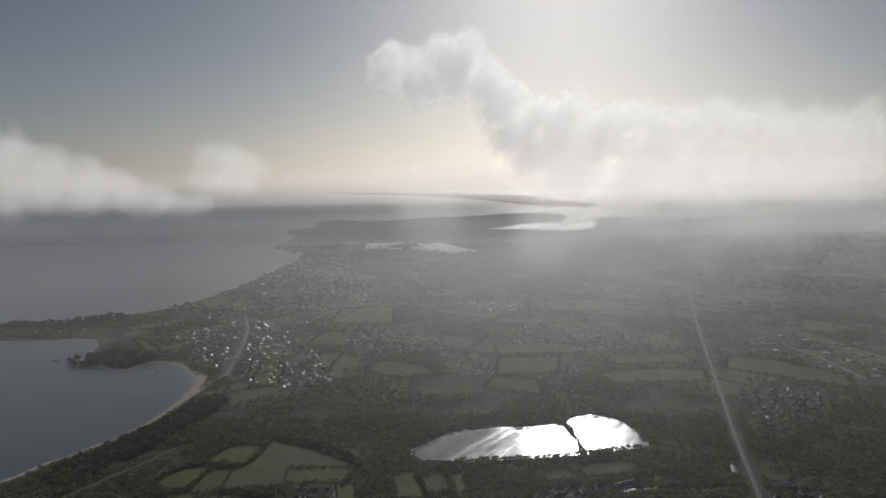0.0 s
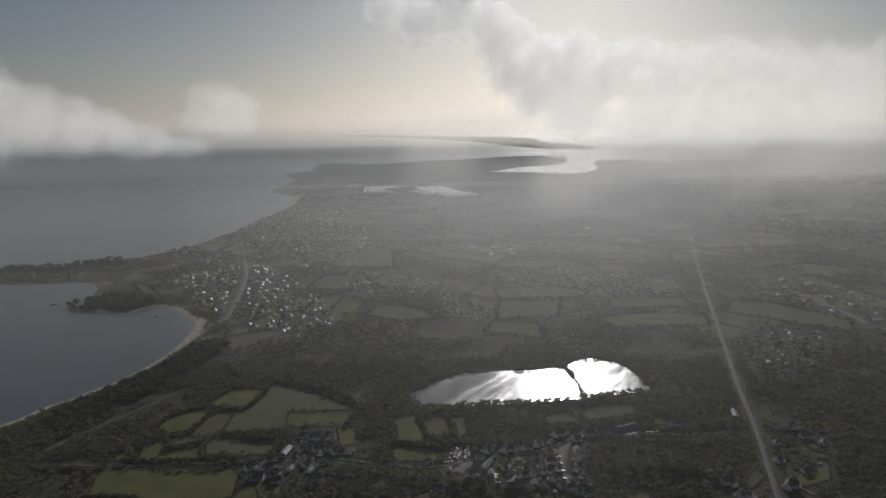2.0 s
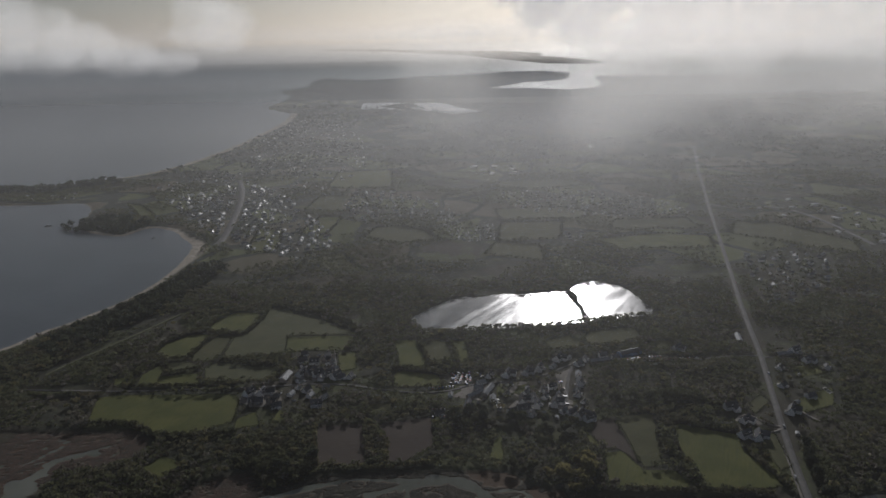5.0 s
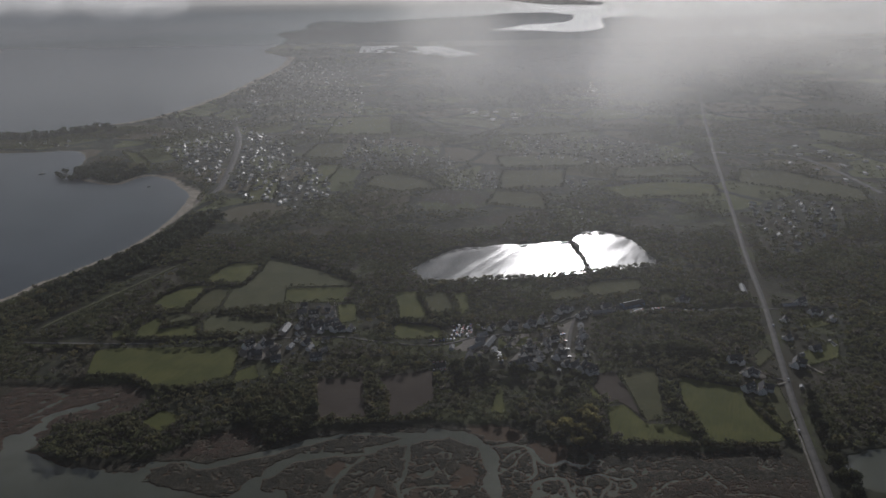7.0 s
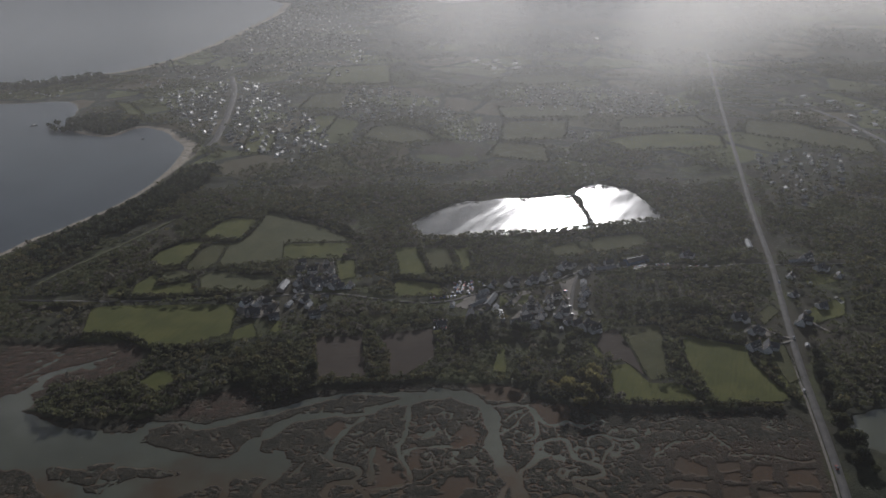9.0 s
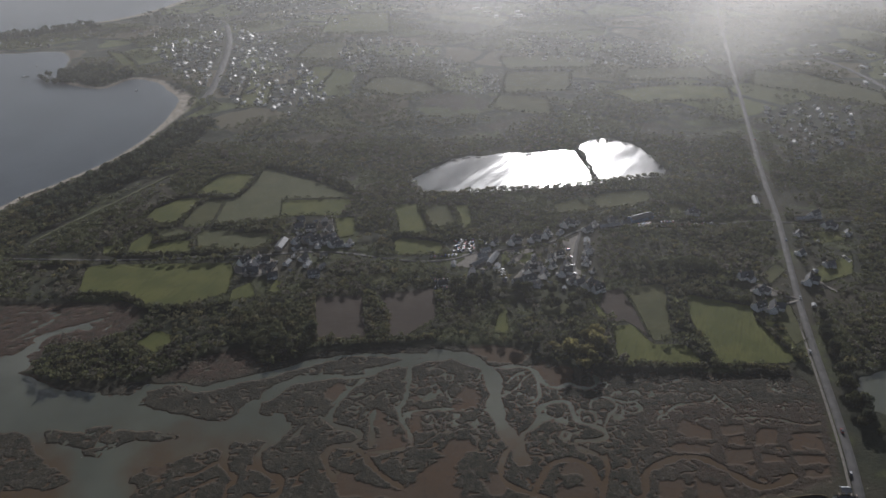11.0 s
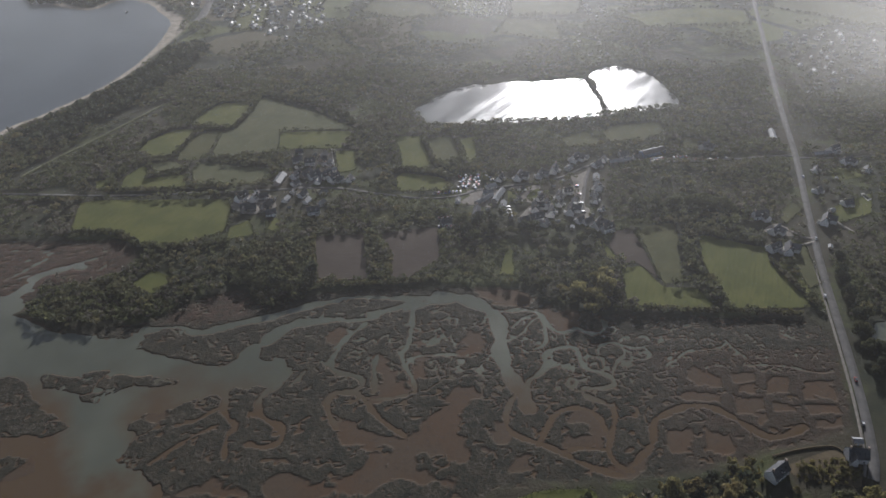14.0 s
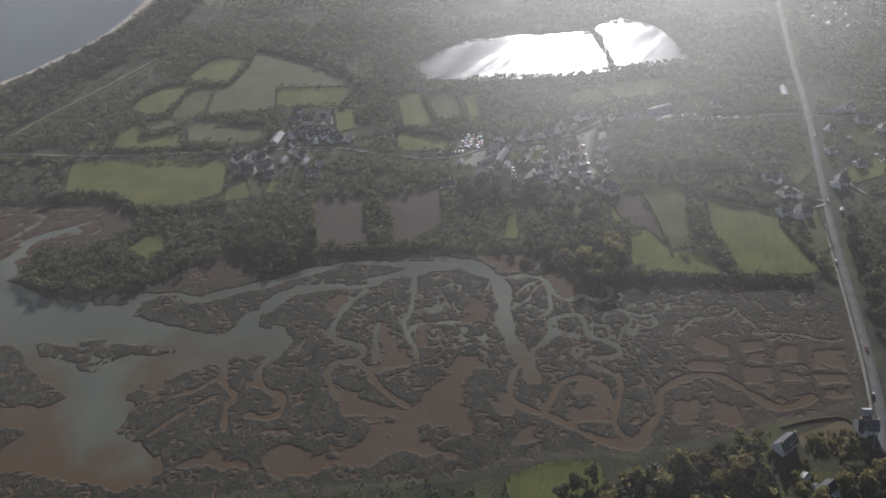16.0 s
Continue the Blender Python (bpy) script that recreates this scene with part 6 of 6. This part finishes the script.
strew([
    (216, 2523), (303, 2553), (273, 2302), (208, 2334),
], 2, (3,), 60)
strew([
    (419, 2306), (482, 2241), (451, 2170), (407, 2197),
], 2, (3,), 60)
strew([
    (201, 1259), (240, 1239), (225, 1186), (196, 1201),
], 6, (1, 4, 0), 14)
strew([(170, 985), (200, 1010), (210, 1120), (180, 1180), (165, 1100)], 10, (4, 1), 14)
strew_joined("far_houses", "distant white houses scattered among trees",
             ([
    (-641, 2445), (-618, 2963), (-531, 3243), (-283, 2667), (-193, 1903), (-280, 1642), (-446, 1718),
], 220, (0, 0, 1, 2), 22),
             ([
    (-202, 1606), (-106, 1626), (-9, 1485), (-51, 1375), (-151, 1342), (-203, 1430),
], 80, (0, 0, 1, 2), 17),
             ([
    (-605, 1586), (-507, 1662), (-483, 1786), (-380, 1651), (-233, 1348), (-174, 1200), (-231, 1113),
    (-360, 1212), (-474, 1366),
], 190, (0, 0, 0, 1), 13),
             ([
    (110, 1579), (259, 1622), (441, 1497), (469, 1378), (317, 1347), (152, 1425),
], 110, (0, 0, 1), 18),
             ([
    (-699, 1741), (-528, 1938), (-482, 1660), (-580, 1584),
], 34, (0, 0, 1), 26),
             ([
    (-946, 1643), (-832, 1662), (-816, 1604), (-909, 1596),
], 8, (0, 2), 18))

# ---- cars and boats ----
PAINT = Nodes("car_paint")
hue = PAINT.add("ShaderNodeValToRGB", Fac=PAINT.add("ShaderNodeObjectInfo").outputs["Random"])
hue.color_ramp.interpolation = "CONSTANT"
for spot, tone in ((0.0, (0.45, 0.45, 0.45)), (0.35, (0.25, 0.26, 0.28)), (0.55, (0.04, 0.04, 0.05)), (0.7, (0.05, 0.09, 0.22)), (0.82, (0.26, 0.04, 0.03))):
    e = hue.color_ramp.elements[0] if spot == 0 else hue.color_ramp.elements.new(spot)
    e.position, e.color = spot, (*tone, 1)
CAR_PAINT = PAINT.finish(hue.outputs[0], 0.46, metal=0.2, spec=0.5)
TYRE = make_plain("tyre_rubber", (0.02, 0.02, 0.02), (0.03, 0.03, 0.03), 0.8, 3.0)
HULL = make_plain("boat_hull", (0.10, 0.10, 0.11), (0.16, 0.16, 0.17), 0.5, 1.0)


def car_template():
    ob = tagged(new("car"), "parked car with glossy paint", "car", "cars of the village")
    bm = bmesh.new()
    box(bm, -2.1, 2.1, -0.88, 0.88, 0.35, 0.95)
    bmesh.ops.bevel(bm, geom=bm.edges[:], offset=0.12, segments=1, affect="EDGES")
    part("body", bm, CAR_PAINT, ob)
    bm = bmesh.new()
    for v in box(bm, -1.5, 1.0, -0.78, 0.78, 0.93, 1.42):
        if v.co.z > 1.2:
            v.co.x *= 0.72
            v.co.y *= 0.86
    cabin = part("window", bm, PANE, ob, "tinted glass")
    bm = bmesh.new()
    box(bm, -1.02, 0.66, -0.62, 0.62, 1.41, 1.47)
    part("roof", bm, CAR_PAINT, ob)
    for x in (-1.3, 1.3):
        for y in (-0.8, 0.8):
            bm = bmesh.new()
            bmesh.ops.create_cone(bm, cap_ends=True, segments=10, radius1=0.33, radius2=0.33, depth=0.22, matrix=Matrix.Translation((x, y, 0.33)) @ Euler((math.pi / 2, 0, 0)).to_matrix().to_4x4())
            part("wheel", bm, TYRE, ob)
    return ob


CAR = car_template()
car_used = False


def park(x, y, turn, z=0.05):
    global car_used
    m = pose(x, y, z, 0, 0, turn)
    if car_used:
        copy_thing(CAR, m)
    else:
        CAR.matrix_basis, car_used = m, True


drape("car_park", CAR_PARK, WORN, "worn turf car park by the village lane", "car park", high=0.25)
for row in range(6):
    for col in range(6):
        if rng.uniform() < 0.75:
            park(0.5 + 4.0 * col + 0.3 * row + rng.uniform(-1.7, 1.7), 690.0 + 4.4 * row + rng.uniform(-2.0, 2.0), 95 + rng.uniform(-30, 30), 0.25)
for x0, y0, x1, y1, count, turn in ((-20, 681, 3, 683, 8, 80), (-16, 638, -5, 639, 4, 85), (-16, 625, -6, 625, 4, 85), (27, 712, 33, 704, 3, 20), (109, 690, 108, 645, 4, 10), (187, 739, 199, 742, 5, 15), (187, 735, 198, 738, 4, 15), (211, 743, 223, 744, 5, 85), (228, 737, 260, 739, 5, 5), (44, 655, 45, 640, 4, 5)):
    for k in np.linspace(0, 1, count):
        park(x0 + k * (x1 - x0), y0 + k * (y1 - y0), turn + rng.uniform(-6, 6), 0.1)
for x, y, turn in ((245, 440, 75), (287, 598, 74), (262, 524, 74), (232.5, 404, 72), (318, 700, 74), (393, 975, 73)):
    park(x, y, turn, 0.7)


def boat(x, y, turn, long):
    ob = tagged(new("boat"), "small dark boat moored in the bay", "boat", "boats in the bay")
    bm = bmesh.new()
    for v in box(bm, -long / 2, long / 2, -long * 0.15, long * 0.15, -0.4, 1.0):
        if v.co.z < 0:
            v.co.y *= 0.5
    for v in bm.verts:
        if v.co.x > 0:
            v.co.y *= 0.25
    part("hull", bm, HULL, ob)
    bm = bmesh.new()
    box(bm, -long * 0.25, long * 0.1, -long * 0.08, long * 0.08, 0.98, 2.2)
    part("cabin", bm, WALL_WHITE, ob)
    ob.matrix_basis = pose(x, y, WATER_Z, 0, 0, turn)


boat(-745, 1365, 20, 13)
boat(-510, 1263, 70, 7)
boat(-760, 1440, 100, 6)
